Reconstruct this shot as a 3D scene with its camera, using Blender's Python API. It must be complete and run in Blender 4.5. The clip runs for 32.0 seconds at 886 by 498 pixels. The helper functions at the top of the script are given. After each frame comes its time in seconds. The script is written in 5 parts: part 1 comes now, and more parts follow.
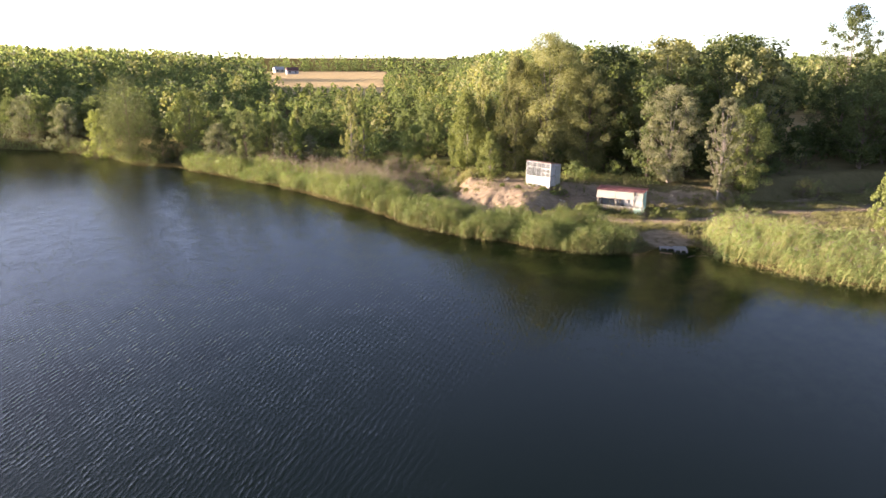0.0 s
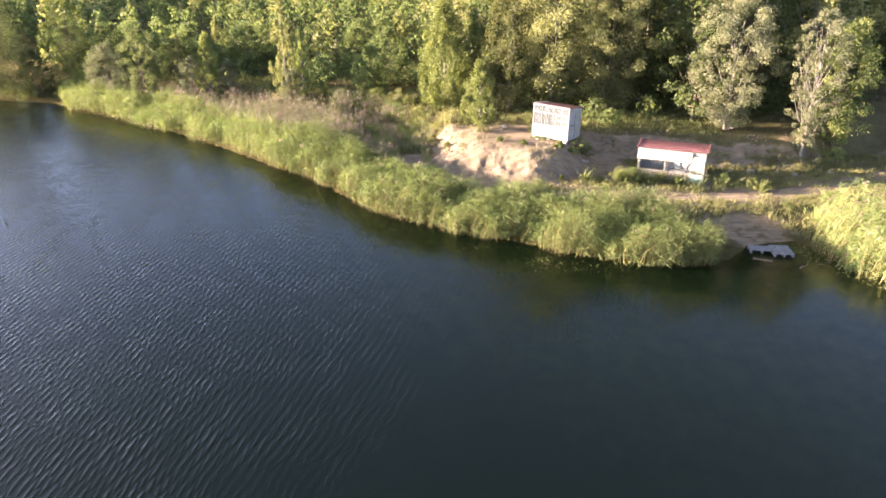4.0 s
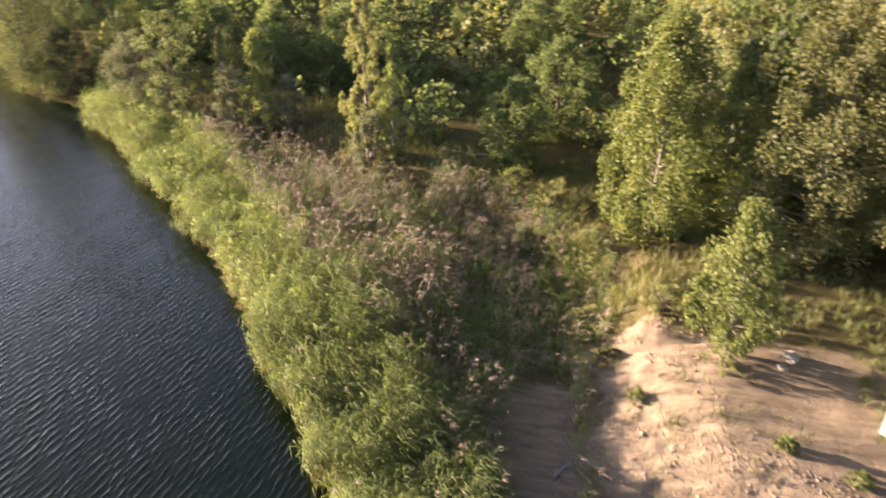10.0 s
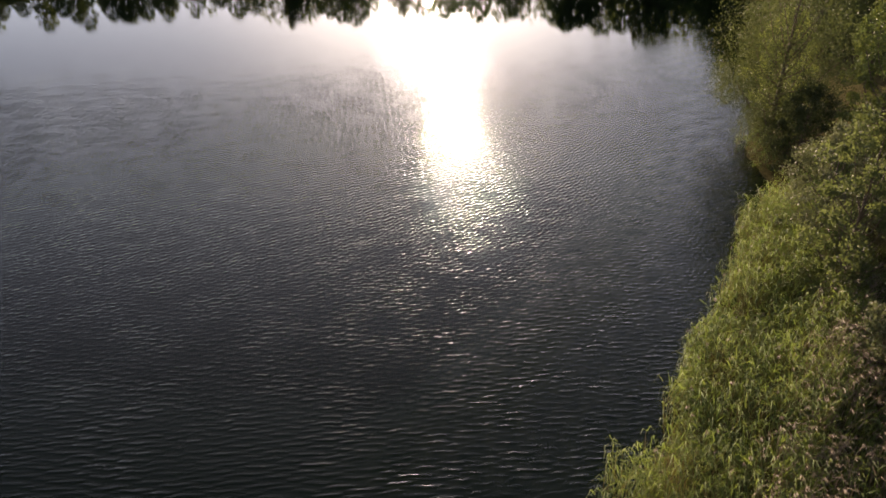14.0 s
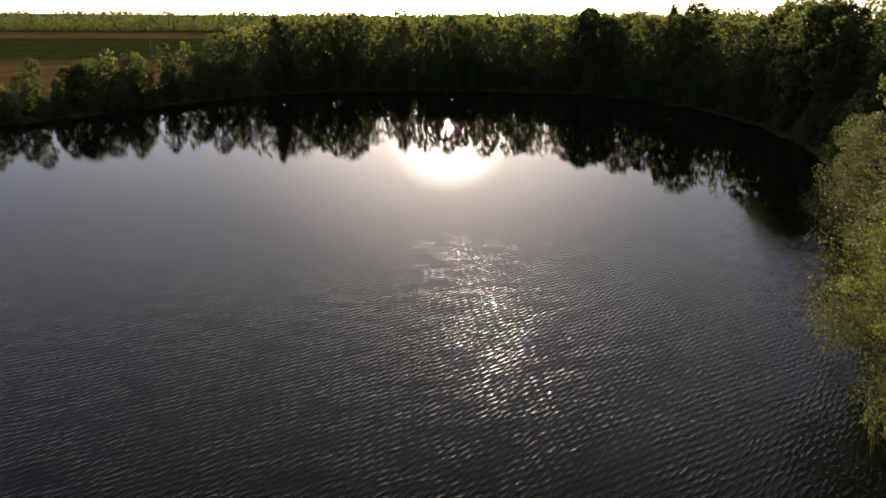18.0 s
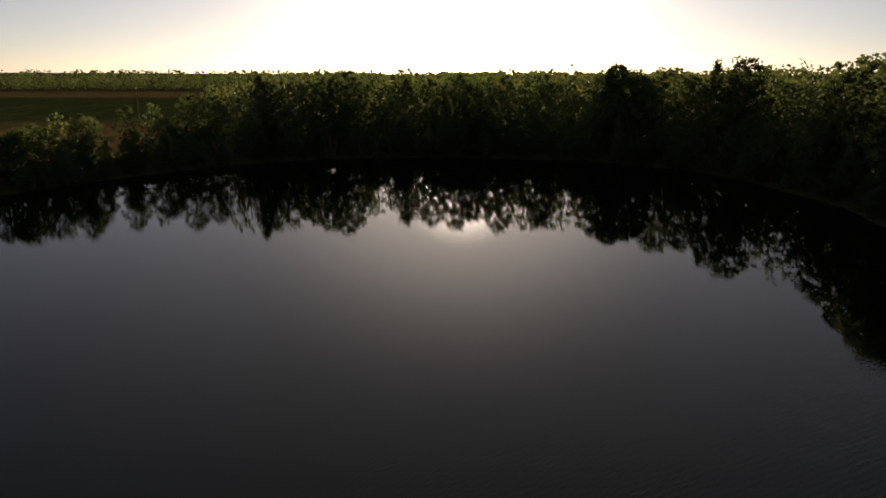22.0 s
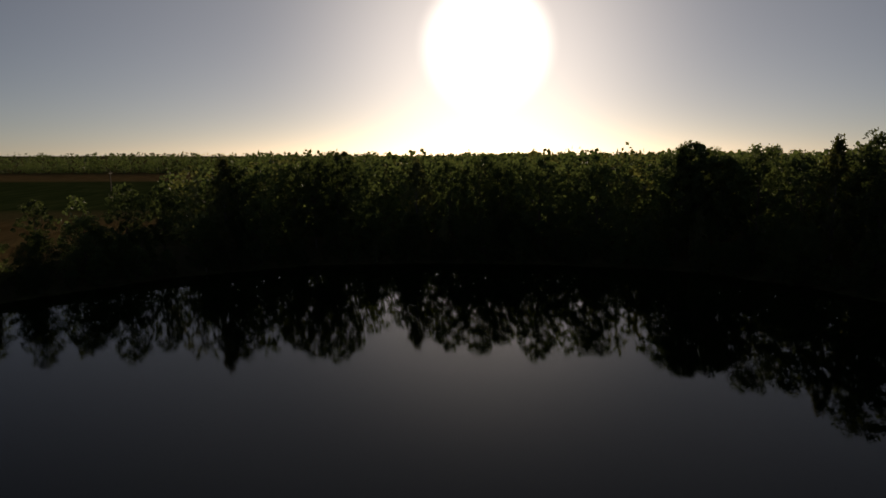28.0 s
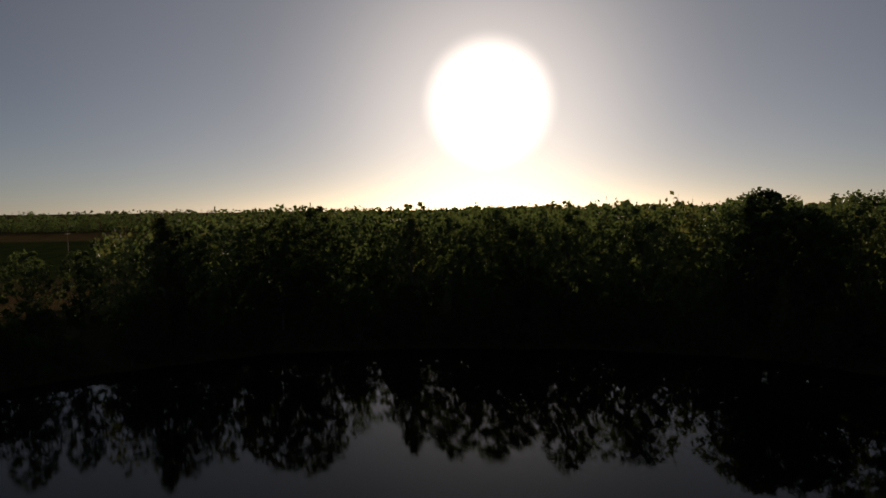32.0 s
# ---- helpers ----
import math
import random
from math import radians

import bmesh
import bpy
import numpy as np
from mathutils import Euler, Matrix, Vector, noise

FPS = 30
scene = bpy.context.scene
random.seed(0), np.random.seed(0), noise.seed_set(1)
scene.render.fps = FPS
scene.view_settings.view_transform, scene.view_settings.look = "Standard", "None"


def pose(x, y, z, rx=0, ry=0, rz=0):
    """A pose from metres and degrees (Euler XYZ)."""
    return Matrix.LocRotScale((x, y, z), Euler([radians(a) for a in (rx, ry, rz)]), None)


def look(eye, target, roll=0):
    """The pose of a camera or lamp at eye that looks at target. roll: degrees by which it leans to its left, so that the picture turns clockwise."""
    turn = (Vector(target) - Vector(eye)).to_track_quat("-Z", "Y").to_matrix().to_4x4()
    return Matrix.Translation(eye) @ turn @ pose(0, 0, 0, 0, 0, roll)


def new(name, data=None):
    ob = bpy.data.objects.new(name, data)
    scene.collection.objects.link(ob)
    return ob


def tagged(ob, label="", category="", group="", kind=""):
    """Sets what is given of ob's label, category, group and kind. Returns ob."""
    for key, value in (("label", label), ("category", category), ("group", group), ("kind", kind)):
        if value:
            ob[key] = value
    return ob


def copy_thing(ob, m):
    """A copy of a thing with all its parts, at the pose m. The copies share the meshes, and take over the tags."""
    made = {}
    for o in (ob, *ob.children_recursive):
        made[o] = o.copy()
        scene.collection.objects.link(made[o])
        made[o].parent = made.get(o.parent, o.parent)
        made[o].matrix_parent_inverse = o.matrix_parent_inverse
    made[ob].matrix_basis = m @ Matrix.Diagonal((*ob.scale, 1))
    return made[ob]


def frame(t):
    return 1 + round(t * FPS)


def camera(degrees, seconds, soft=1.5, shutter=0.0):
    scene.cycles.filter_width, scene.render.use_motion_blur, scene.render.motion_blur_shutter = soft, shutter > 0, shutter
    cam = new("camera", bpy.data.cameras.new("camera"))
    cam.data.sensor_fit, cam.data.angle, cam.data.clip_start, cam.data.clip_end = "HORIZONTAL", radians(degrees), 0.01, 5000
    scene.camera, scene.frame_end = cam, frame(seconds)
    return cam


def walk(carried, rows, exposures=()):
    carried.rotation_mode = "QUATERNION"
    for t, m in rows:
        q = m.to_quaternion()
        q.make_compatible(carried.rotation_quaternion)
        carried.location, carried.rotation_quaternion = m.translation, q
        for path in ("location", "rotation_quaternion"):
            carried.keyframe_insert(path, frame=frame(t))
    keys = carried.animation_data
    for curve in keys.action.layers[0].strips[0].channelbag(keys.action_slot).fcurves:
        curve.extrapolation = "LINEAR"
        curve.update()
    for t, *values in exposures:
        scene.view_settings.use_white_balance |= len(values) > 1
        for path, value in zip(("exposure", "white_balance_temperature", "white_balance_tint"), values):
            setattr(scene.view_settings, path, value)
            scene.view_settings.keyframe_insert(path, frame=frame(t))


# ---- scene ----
# ---- the camera and its flight ----
cam = camera(65.02, 32.0, soft=1.6, shutter=0.3)
PATH = [
    (0, pose(-0.00, -0.00, 16.29, 74.50, 0, 0.00) @ pose(0, 0, 0, 0, 0, 0.08)),
    (0.5, pose(-0.25, 2.86, 16.28, 73.95, 0, -0.14) @ pose(0, 0, 0, 0, 0, 0.00)),
    (1, pose(-0.48, 5.73, 16.29, 73.32, 0, -0.36) @ pose(0, 0, 0, 0, 0, -0.07)),
    (1.5, pose(-0.66, 8.62, 16.31, 72.67, 0, -0.65) @ pose(0, 0, 0, 0, 0, -0.11)),
    (2, pose(-0.83, 11.50, 16.33, 71.93, 0, -1.00) @ pose(0, 0, 0, 0, 0, -0.11)),
    (2.5, pose(-0.98, 14.37, 16.32, 70.80, 0, -1.37) @ pose(0, 0, 0, 0, 0, -0.02)),
    (3, pose(-1.11, 17.22, 16.30, 69.52, 0, -1.73) @ pose(0, 0, 0, 0, 0, 0.03)),
    (3.5, pose(-1.21, 20.01, 16.29, 68.13, 0, -2.33) @ pose(0, 0, 0, 0, 0, 0.03)),
    (5.5, pose(-1.19, 31.63, 16.31, 63.13, 0, -7.39) @ pose(0, 0, 0, 0, 0, -0.47)),
    (6, pose(-1.06, 34.59, 16.31, 63.11, 0, -7.39) @ pose(0, 0, 0, 0, 0, -0.47)),
    (6.5, pose(-0.89, 37.55, 16.29, 63.04, 0, -7.42) @ pose(0, 0, 0, 0, 0, -0.41)),
    (7, pose(-0.69, 40.46, 16.28, 62.95, 0, -7.40) @ pose(0, 0, 0, 0, 0, -0.33)),
    (7.5, pose(-0.48, 43.27, 16.28, 62.81, 0, -7.38) @ pose(0, 0, 0, 0, 0, -0.32)),
    (8, pose(-0.28, 46.18, 16.28, 62.74, 0, -7.28) @ pose(0, 0, 0, 0, 0, -0.30)),
    (8.5, pose(-0.10, 49.10, 16.30, 62.67, 0, -5.63) @ pose(0, 0, 0, 0, 0, -0.17)),
    (9, pose(0.11, 52.04, 16.31, 62.60, 0, -1.02) @ pose(0, 0, 0, 0, 0, -0.01)),
    (9.5, pose(0.34, 55.03, 16.34, 62.44, 0, 4.52) @ pose(0, 0, 0, 0, 0, 0.25)),
    (10, pose(0.49, 58.08, 16.35, 62.17, 0, 13.14) @ pose(0, 0, 0, 0, 0, 0.48)),
    (10.5, pose(0.57, 61.16, 16.34, 61.89, 0, 24.98) @ pose(0, 0, 0, 0, 0, 0.58)),
    (11, pose(0.46, 64.26, 16.30, 61.71, 0, 37.09) @ pose(0, 0, 0, 0, 0, 0.45)),
    (11.5, pose(0.04, 67.31, 16.27, 61.67, 0, 49.46) @ pose(0, 0, 0, 0, 0, 0.26)),
    (12, pose(-0.74, 70.19, 16.25, 61.75, 0, 61.84) @ pose(0, 0, 0, 0, 0, 0.06)),
    (12.5, pose(-1.82, 72.82, 16.28, 61.93, 0, 74.08) @ pose(0, 0, 0, 0, 0, -0.05)),
    (13, pose(-3.10, 75.22, 16.29, 62.02, 0, 79.50) @ pose(0, 0, 0, 0, 0, -0.05)),
    (13.5, pose(-4.55, 77.42, 16.30, 62.03, 0, 80.03) @ pose(0, 0, 0, 0, 0, -0.02)),
    (15.5, pose(-13.61, 82.39, 16.29, 63.51, 0, 81.60) @ pose(0, 0, 0, 0, 0, 1.49)),
    (16, pose(-16.09, 83.28, 16.31, 65.13, 0, 81.64) @ pose(0, 0, 0, 0, 0, 1.18)),
    (16.5, pose(-18.57, 84.08, 16.32, 66.71, 0, 81.68) @ pose(0, 0, 0, 0, 0, 0.86)),
    (17, pose(-21.06, 84.78, 16.33, 68.26, 0, 81.74) @ pose(0, 0, 0, 0, 0, 0.65)),
    (17.5, pose(-23.61, 85.37, 16.30, 69.81, 0, 81.75) @ pose(0, 0, 0, 0, 0, 0.47)),
    (18, pose(-26.23, 85.97, 16.32, 71.35, 0, 81.78) @ pose(0, 0, 0, 0, 0, 0.45)),
    (18.5, pose(-28.93, 86.60, 16.34, 72.90, 0, 81.82) @ pose(0, 0, 0, 0, 0, 0.42)),
    (19, pose(-31.67, 87.24, 16.35, 74.43, 0, 81.88) @ pose(0, 0, 0, 0, 0, 0.37)),
    (19.5, pose(-34.43, 87.84, 16.34, 75.73, 0, 81.94) @ pose(0, 0, 0, 0, 0, 0.35)),
    (20, pose(-37.20, 88.41, 16.32, 75.74, 0, 81.98) @ pose(0, 0, 0, 0, 0, 0.39)),
    (20.5, pose(-39.96, 88.95, 16.32, 75.74, 0, 82.03) @ pose(0, 0, 0, 0, 0, 0.39)),
    (21, pose(-42.75, 89.45, 16.31, 75.76, 0, 82.09) @ pose(0, 0, 0, 0, 0, 0.35)),
    (21.5, pose(-45.54, 89.95, 16.30, 75.74, 0, 82.86) @ pose(0, 0, 0, 0, 0, 0.33)),
    (22, pose(-48.33, 90.41, 16.30, 75.75, 0, 82.97) @ pose(0, 0, 0, 0, 0, 0.30)),
    (22.5, pose(-51.13, 90.86, 16.29, 75.85, 0, 83.01) @ pose(0, 0, 0, 0, 0, 0.25)),
    (23, pose(-53.95, 91.28, 16.28, 76.43, 0, 83.05) @ pose(0, 0, 0, 0, 0, 0.21)),
    (23.5, pose(-56.81, 91.69, 16.28, 77.04, 0, 83.11) @ pose(0, 0, 0, 0, 0, 0.14)),
    (24, pose(-59.69, 92.10, 16.28, 77.61, 0, 83.16) @ pose(0, 0, 0, 0, 0, 0.11)),
    (24.5, pose(-62.59, 92.50, 16.28, 78.21, 0, 84.29) @ pose(0, 0, 0, 0, 0, 0.19)),
    (25, pose(-65.47, 92.89, 16.28, 78.79, 0, 84.59) @ pose(0, 0, 0, 0, 0, 0.19)),
    (25.5, pose(-68.34, 93.25, 16.28, 79.37, 0, 84.65) @ pose(0, 0, 0, 0, 0, 0.20)),
    (27.5, pose(-79.55, 94.62, 16.31, 81.62, 0, 84.87) @ pose(0, 0, 0, 0, 0, -0.01)),
    (28, pose(-82.29, 94.95, 16.30, 82.19, 0, 84.91) @ pose(0, 0, 0, 0, 0, -0.02)),
    (28.5, pose(-85.06, 95.26, 16.30, 82.73, 0, 84.96) @ pose(0, 0, 0, 0, 0, -0.06)),
    (29, pose(-87.87, 95.53, 16.29, 83.27, 0, 85.01) @ pose(0, 0, 0, 0, 0, -0.16)),
    (29.5, pose(-90.72, 95.81, 16.28, 83.84, 0, 85.05) @ pose(0, 0, 0, 0, 0, -0.22)),
    (30, pose(-93.60, 96.12, 16.27, 84.38, 0, 85.10) @ pose(0, 0, 0, 0, 0, -0.33)),
    (30.5, pose(-96.50, 96.43, 16.28, 84.92, 0, 85.15) @ pose(0, 0, 0, 0, 0, -0.46)),
    (31, pose(-99.40, 96.73, 16.28, 85.48, 0, 85.21) @ pose(0, 0, 0, 0, 0, -0.55)),
    (31.5, pose(-102.31, 97.04, 16.28, 86.04, 0, 85.25) @ pose(0, 0, 0, 0, 0, -0.59)),
    (32, pose(-105.22, 97.35, 16.26, 86.62, 0, 85.28) @ pose(0, 0, 0, 0, 0, -0.63)),
]

# ---- light ----
SUN_AZ, SUN_EL = radians(81.4), radians(8.5)
SUN_DIR = Vector((-math.sin(SUN_AZ) * math.cos(SUN_EL), math.cos(SUN_AZ) * math.cos(SUN_EL), math.sin(SUN_EL)))
walk(cam, PATH, [(0, 3.15, 7200, 26), (1.5, 3.35, 7200, 26), (3, 3.8, 7200, 26), (6, 3.65, 7000, 25), (8, 3.2, 7300, 26), (9, 3.2, 7500, 27), (10.5, 3.15, 7500, 28), (11, 2.9, 7500, 28), (12, 1.9, 7300, 25),
                 (13, 1.6, 7600, 23), (16, 1.65, 7900, 22), (17.5, 1.35, 8000, 21), (19, 0.85, 8100, 20), (23, -0.05, 8200, 19), (25, -0.4, 7900, 18), (28, -0.9, 7500, 17), (32, -1.05, 7300, 17)])

world = bpy.data.worlds.new("sky")
scene.world = world
world.use_nodes = True
wn, wl = world.node_tree.nodes, world.node_tree.links
sky = wn.new("ShaderNodeTexSky")
sky.sky_type, sky.sun_disc = "NISHITA", False
sky.sun_elevation, sky.sun_rotation = SUN_EL, -SUN_AZ
sky.altitude, sky.air_density, sky.dust_density, sky.ozone_density = 100, 0.5, 0.25, 1.4
soft_sky = wn.new("ShaderNodeHueSaturation")
soft_sky.inputs["Saturation"].default_value = 0.85
wl.new(sky.outputs["Color"], soft_sky.inputs["Color"])
wl.new(soft_sky.outputs["Color"], wn["Background"].inputs["Color"])
wn["Background"].inputs["Strength"].default_value = 0.06
# the sun's ball, painted as wide as its lens bloom, and the bright haze close round it
way, dot, ang = wn.new("ShaderNodeTexCoord"), wn.new("ShaderNodeVectorMath"), wn.new("ShaderNodeMath")
dot.operation, ang.operation = "DOT_PRODUCT", "ARCCOSINE"
dot.inputs[1].default_value = SUN_DIR
wl.new(way.outputs["Generated"], dot.inputs[0])
wl.new(dot.outputs["Value"], ang.inputs[0])
glow = wn["Background"].outputs[0]
# the widest glow is added to brighten the lake's reflections
for reach, power, sharp, colour in ((5.9, 6.0, 1.0, (1.0, 0.96, 0.90, 1)), (22.0, 0.75, 1.6, (1.0, 0.95, 0.87, 1)), (75.0, 0.3, 1.6, (0.86, 0.93, 1.0, 1))):
    fall, curve, lift = wn.new("ShaderNodeMapRange"), wn.new("ShaderNodeMath"), wn.new("ShaderNodeMath")
    halo, both = wn.new("ShaderNodeBackground"), wn.new("ShaderNodeAddShader")
    fall.interpolation_type = "SMOOTHSTEP"
    for key, v in (("From Min", 0.0), ("From Max", radians(reach)), ("To Min", 1.0), ("To Max", 0.0)):
        fall.inputs[key].default_value = v
    curve.operation, lift.operation = "POWER", "MULTIPLY"
    curve.inputs[1].default_value, lift.inputs[1].default_value = sharp, power
    wl.new(ang.outputs[0], fall.inputs["Value"])
    wl.new(fall.outputs["Result"], curve.inputs[0])
    wl.new(curve.outputs[0], lift.inputs[0])
    halo.inputs["Color"].default_value = colour
    wl.new(lift.outputs[0], halo.inputs["Strength"])
    wl.new(glow, both.inputs[0])
    wl.new(halo.outputs[0], both.inputs[1])
    glow = both.outputs[0]
wl.new(glow, wn["World Output"].inputs["Surface"])

sun = new("sun", bpy.data.lights.new("sun", "SUN"))
sun.data.energy, sun.data.angle, sun.data.color = 3.7, radians(0.6), (1.0, 0.85, 0.69)
sun.matrix_world = look(SUN_DIR * 300, (0, 0, 0))


# ---- materials ----
def mat(name):
    m = bpy.data.materials.new(name)
    m.use_nodes = True
    return m, m.node_tree.nodes, m.node_tree.links, m.node_tree.nodes["Principled BSDF"]


def ramp(nodes, links, fac, stops):
    r = nodes.new("ShaderNodeValToRGB")
    while len(r.color_ramp.elements) < len(stops):
        r.color_ramp.elements.new(0.5)
    for e, (p, c) in zip(r.color_ramp.elements, stops):
        e.position, e.color = p, (*c, 1)
    links.new(fac, r.inputs["Fac"])
    return r.outputs["Color"]


def noise_tex(nodes, links, scale, detail=4.0, rough=0.55, stretch=None, coords="Object"):
    tc = nodes.new("ShaderNodeTexCoord")
    n = nodes.new("ShaderNodeTexNoise")
    n.inputs["Scale"].default_value, n.inputs["Detail"].default_value, n.inputs["Roughness"].default_value = scale, detail, rough
    src = tc.outputs[coords]
    if stretch:
        mp = nodes.new("ShaderNodeMapping")
        mp.inputs["Scale"].default_value = stretch
        links.new(src, mp.inputs["Vector"])
        src = mp.outputs["Vector"]
    links.new(src, n.inputs["Vector"])
    return n.outputs["Fac"]


def mix(nodes, links, fac, a, b, kind="MIX"):
    m = nodes.new("ShaderNodeMix")
    m.data_type, m.blend_type = "RGBA", kind
    for key, v in ((0, fac), (6, a), (7, b)):
        if isinstance(v, (tuple, float, int)):
            m.inputs[key].default_value = (*v, 1) if isinstance(v, tuple) else v
        else:
            links.new(v, m.inputs[key])
    return m.outputs[2]


def bump(nodes, links, height, bsdf, strength, dist):
    b = nodes.new("ShaderNodeBump")
    b.inputs["Strength"].default_value, b.inputs["Distance"].default_value = strength, dist
    links.new(height, b.inputs["Height"])
    links.new(b.outputs["Normal"], bsdf.inputs["Normal"])
    return b


def plain(name, colour, rough=0.7, metal=0.0, scale=6.0, vary=0.25, bumpy=0.15, dist=0.01, dirt=None):
    """Paint, wood or plaster: a base colour with mottling at two scales, and a fine relief."""
    m, n, l, b = mat(name)
    f1, f2 = noise_tex(n, l, scale), noise_tex(n, l, scale * 9, 6.0, 0.7)
    lo, hi = [tuple(min(1, c * k) for c in colour) for k in (1 - vary, 1 + vary)]
    c = mix(n, l, 0.35, ramp(n, l, f1, [(0.3, lo), (0.7, hi)]), ramp(n, l, f2, [(0.3, lo), (0.7, hi)]))
    if dirt:
        f3 = noise_tex(n, l, scale * 0.6, 8.0, 0.75)
        mask = ramp(n, l, f3, [(0.52, (0, 0, 0)), (0.68, (1, 1, 1))])
        c = mix(n, l, mask, c, dirt)
    l.new(c, b.inputs["Base Color"])
    b.inputs["Roughness"].default_value, b.inputs["Metallic"].default_value = rough, metal
    bump(n, l, f2, b, bumpy, dist)
    return m


def leaf_mat(name, dark, light, back, trans=0.42, rough=0.62, silver=0.0):
    """Leaves: colour varies from leaf to leaf and from bough to bough; light shines through."""
    m, n, l, b = mat(name)
    geo = n.new("ShaderNodeNewGeometry")
    big = noise_tex(n, l, 0.55, 2.0)
    c1 = ramp(n, l, geo.outputs["Random Per Island"], [(0.0, dark), (1.0, light)])
    c2 = ramp(n, l, big, [(0.3, dark), (0.7, light)])
    c = mix(n, l, 0.7, c1, c2)
    oi = n.new("ShaderNodeObjectInfo")
    hs = n.new("ShaderNodeHueSaturation")
    mr = n.new("ShaderNodeMapRange")
    mr.inputs["To Min"].default_value, mr.inputs["To Max"].default_value = 0.72, 1.28
    l.new(oi.outputs["Random"], mr.inputs["Value"])
    l.new(mr.outputs["Result"], hs.inputs["Value"])
    l.new(c, hs.inputs["Color"])
    l.new(hs.outputs["Color"], b.inputs["Base Color"])
    b.inputs["Roughness"].default_value = rough
    b.inputs["Specular IOR Level"].default_value = 0.14 + silver
    t = n.new("ShaderNodeBsdfTranslucent")
    l.new(mix(n, l, 1.0, hs.outputs["Color"], back, "MULTIPLY"), t.inputs["Color"])
    s = n.new("ShaderNodeMixShader")
    s.inputs["Fac"].default_value = trans
    l.new(b.outputs["BSDF"], s.inputs[1])
    l.new(t.outputs["BSDF"], s.inputs[2])
    l.new(s.outputs["Shader"], n["Material Output"].inputs["Surface"])
    return m


LEAF_GREEN = leaf_mat("leaf_green", (0.054, 0.074, 0.036), (0.12, 0.146, 0.066), (1.6, 1.7, 1.0), 0.5)
LEAF_YELLOW = leaf_mat("leaf_yellow_green", (0.10, 0.13, 0.042), (0.22, 0.25, 0.095), (1.5, 1.5, 0.8), 0.32)
LEAF_OLIVE = leaf_mat("leaf_olive", (0.105, 0.12, 0.05), (0.225, 0.23, 0.11), (1.5, 1.5, 0.8), 0.32)
LEAF_SILVER = leaf_mat("leaf_silver", (0.10, 0.11, 0.06), (0.22, 0.225, 0.14), (1.1, 1.2, 0.8), 0.3)
LEAF_ASH = leaf_mat("leaf_ash", (0.085, 0.096, 0.055), (0.185, 0.19, 0.118), (1.3, 1.3, 0.8), 0.35)
LEAF_WILLOW = leaf_mat("leaf_willow", (0.056, 0.074, 0.036), (0.12, 0.142, 0.072), (1.4, 1.4, 0.8))
REED_GREEN = leaf_mat("reed_green", (0.075, 0.122, 0.042), (0.225, 0.28, 0.108), (1.4, 1.4, 0.7), 0.35, 0.7)
REED_STEM = leaf_mat("reed_stem", (0.12, 0.115, 0.045), (0.27, 0.225, 0.10), (1.0, 1.0, 0.8), 0.15)
REED_DRY = leaf_mat("reed_dry", (0.15, 0.118, 0.09), (0.33, 0.265, 0.205), (1.0, 1.0, 0.95), 0.14)
GRASS = leaf_mat("grass", (0.095, 0.105, 0.045), (0.205, 0.20, 0.09), (1.3, 1.3, 0.7), 0.3)
GRASS_GREEN = leaf_mat("grass_green", (0.065, 0.09, 0.034), (0.18, 0.195, 0.075), (1.3, 1.3, 0.7), 0.3)
BARK = plain("bark", (0.12, 0.09, 0.065), 0.9, scale=3, vary=0.4, bumpy=0.6, dist=0.03)
BARK_PALE = plain("bark_pale", (0.17, 0.15, 0.12), 0.8, scale=2, vary=0.3, bumpy=0.4, dist=0.02, dirt=(0.08, 0.07, 0.06))


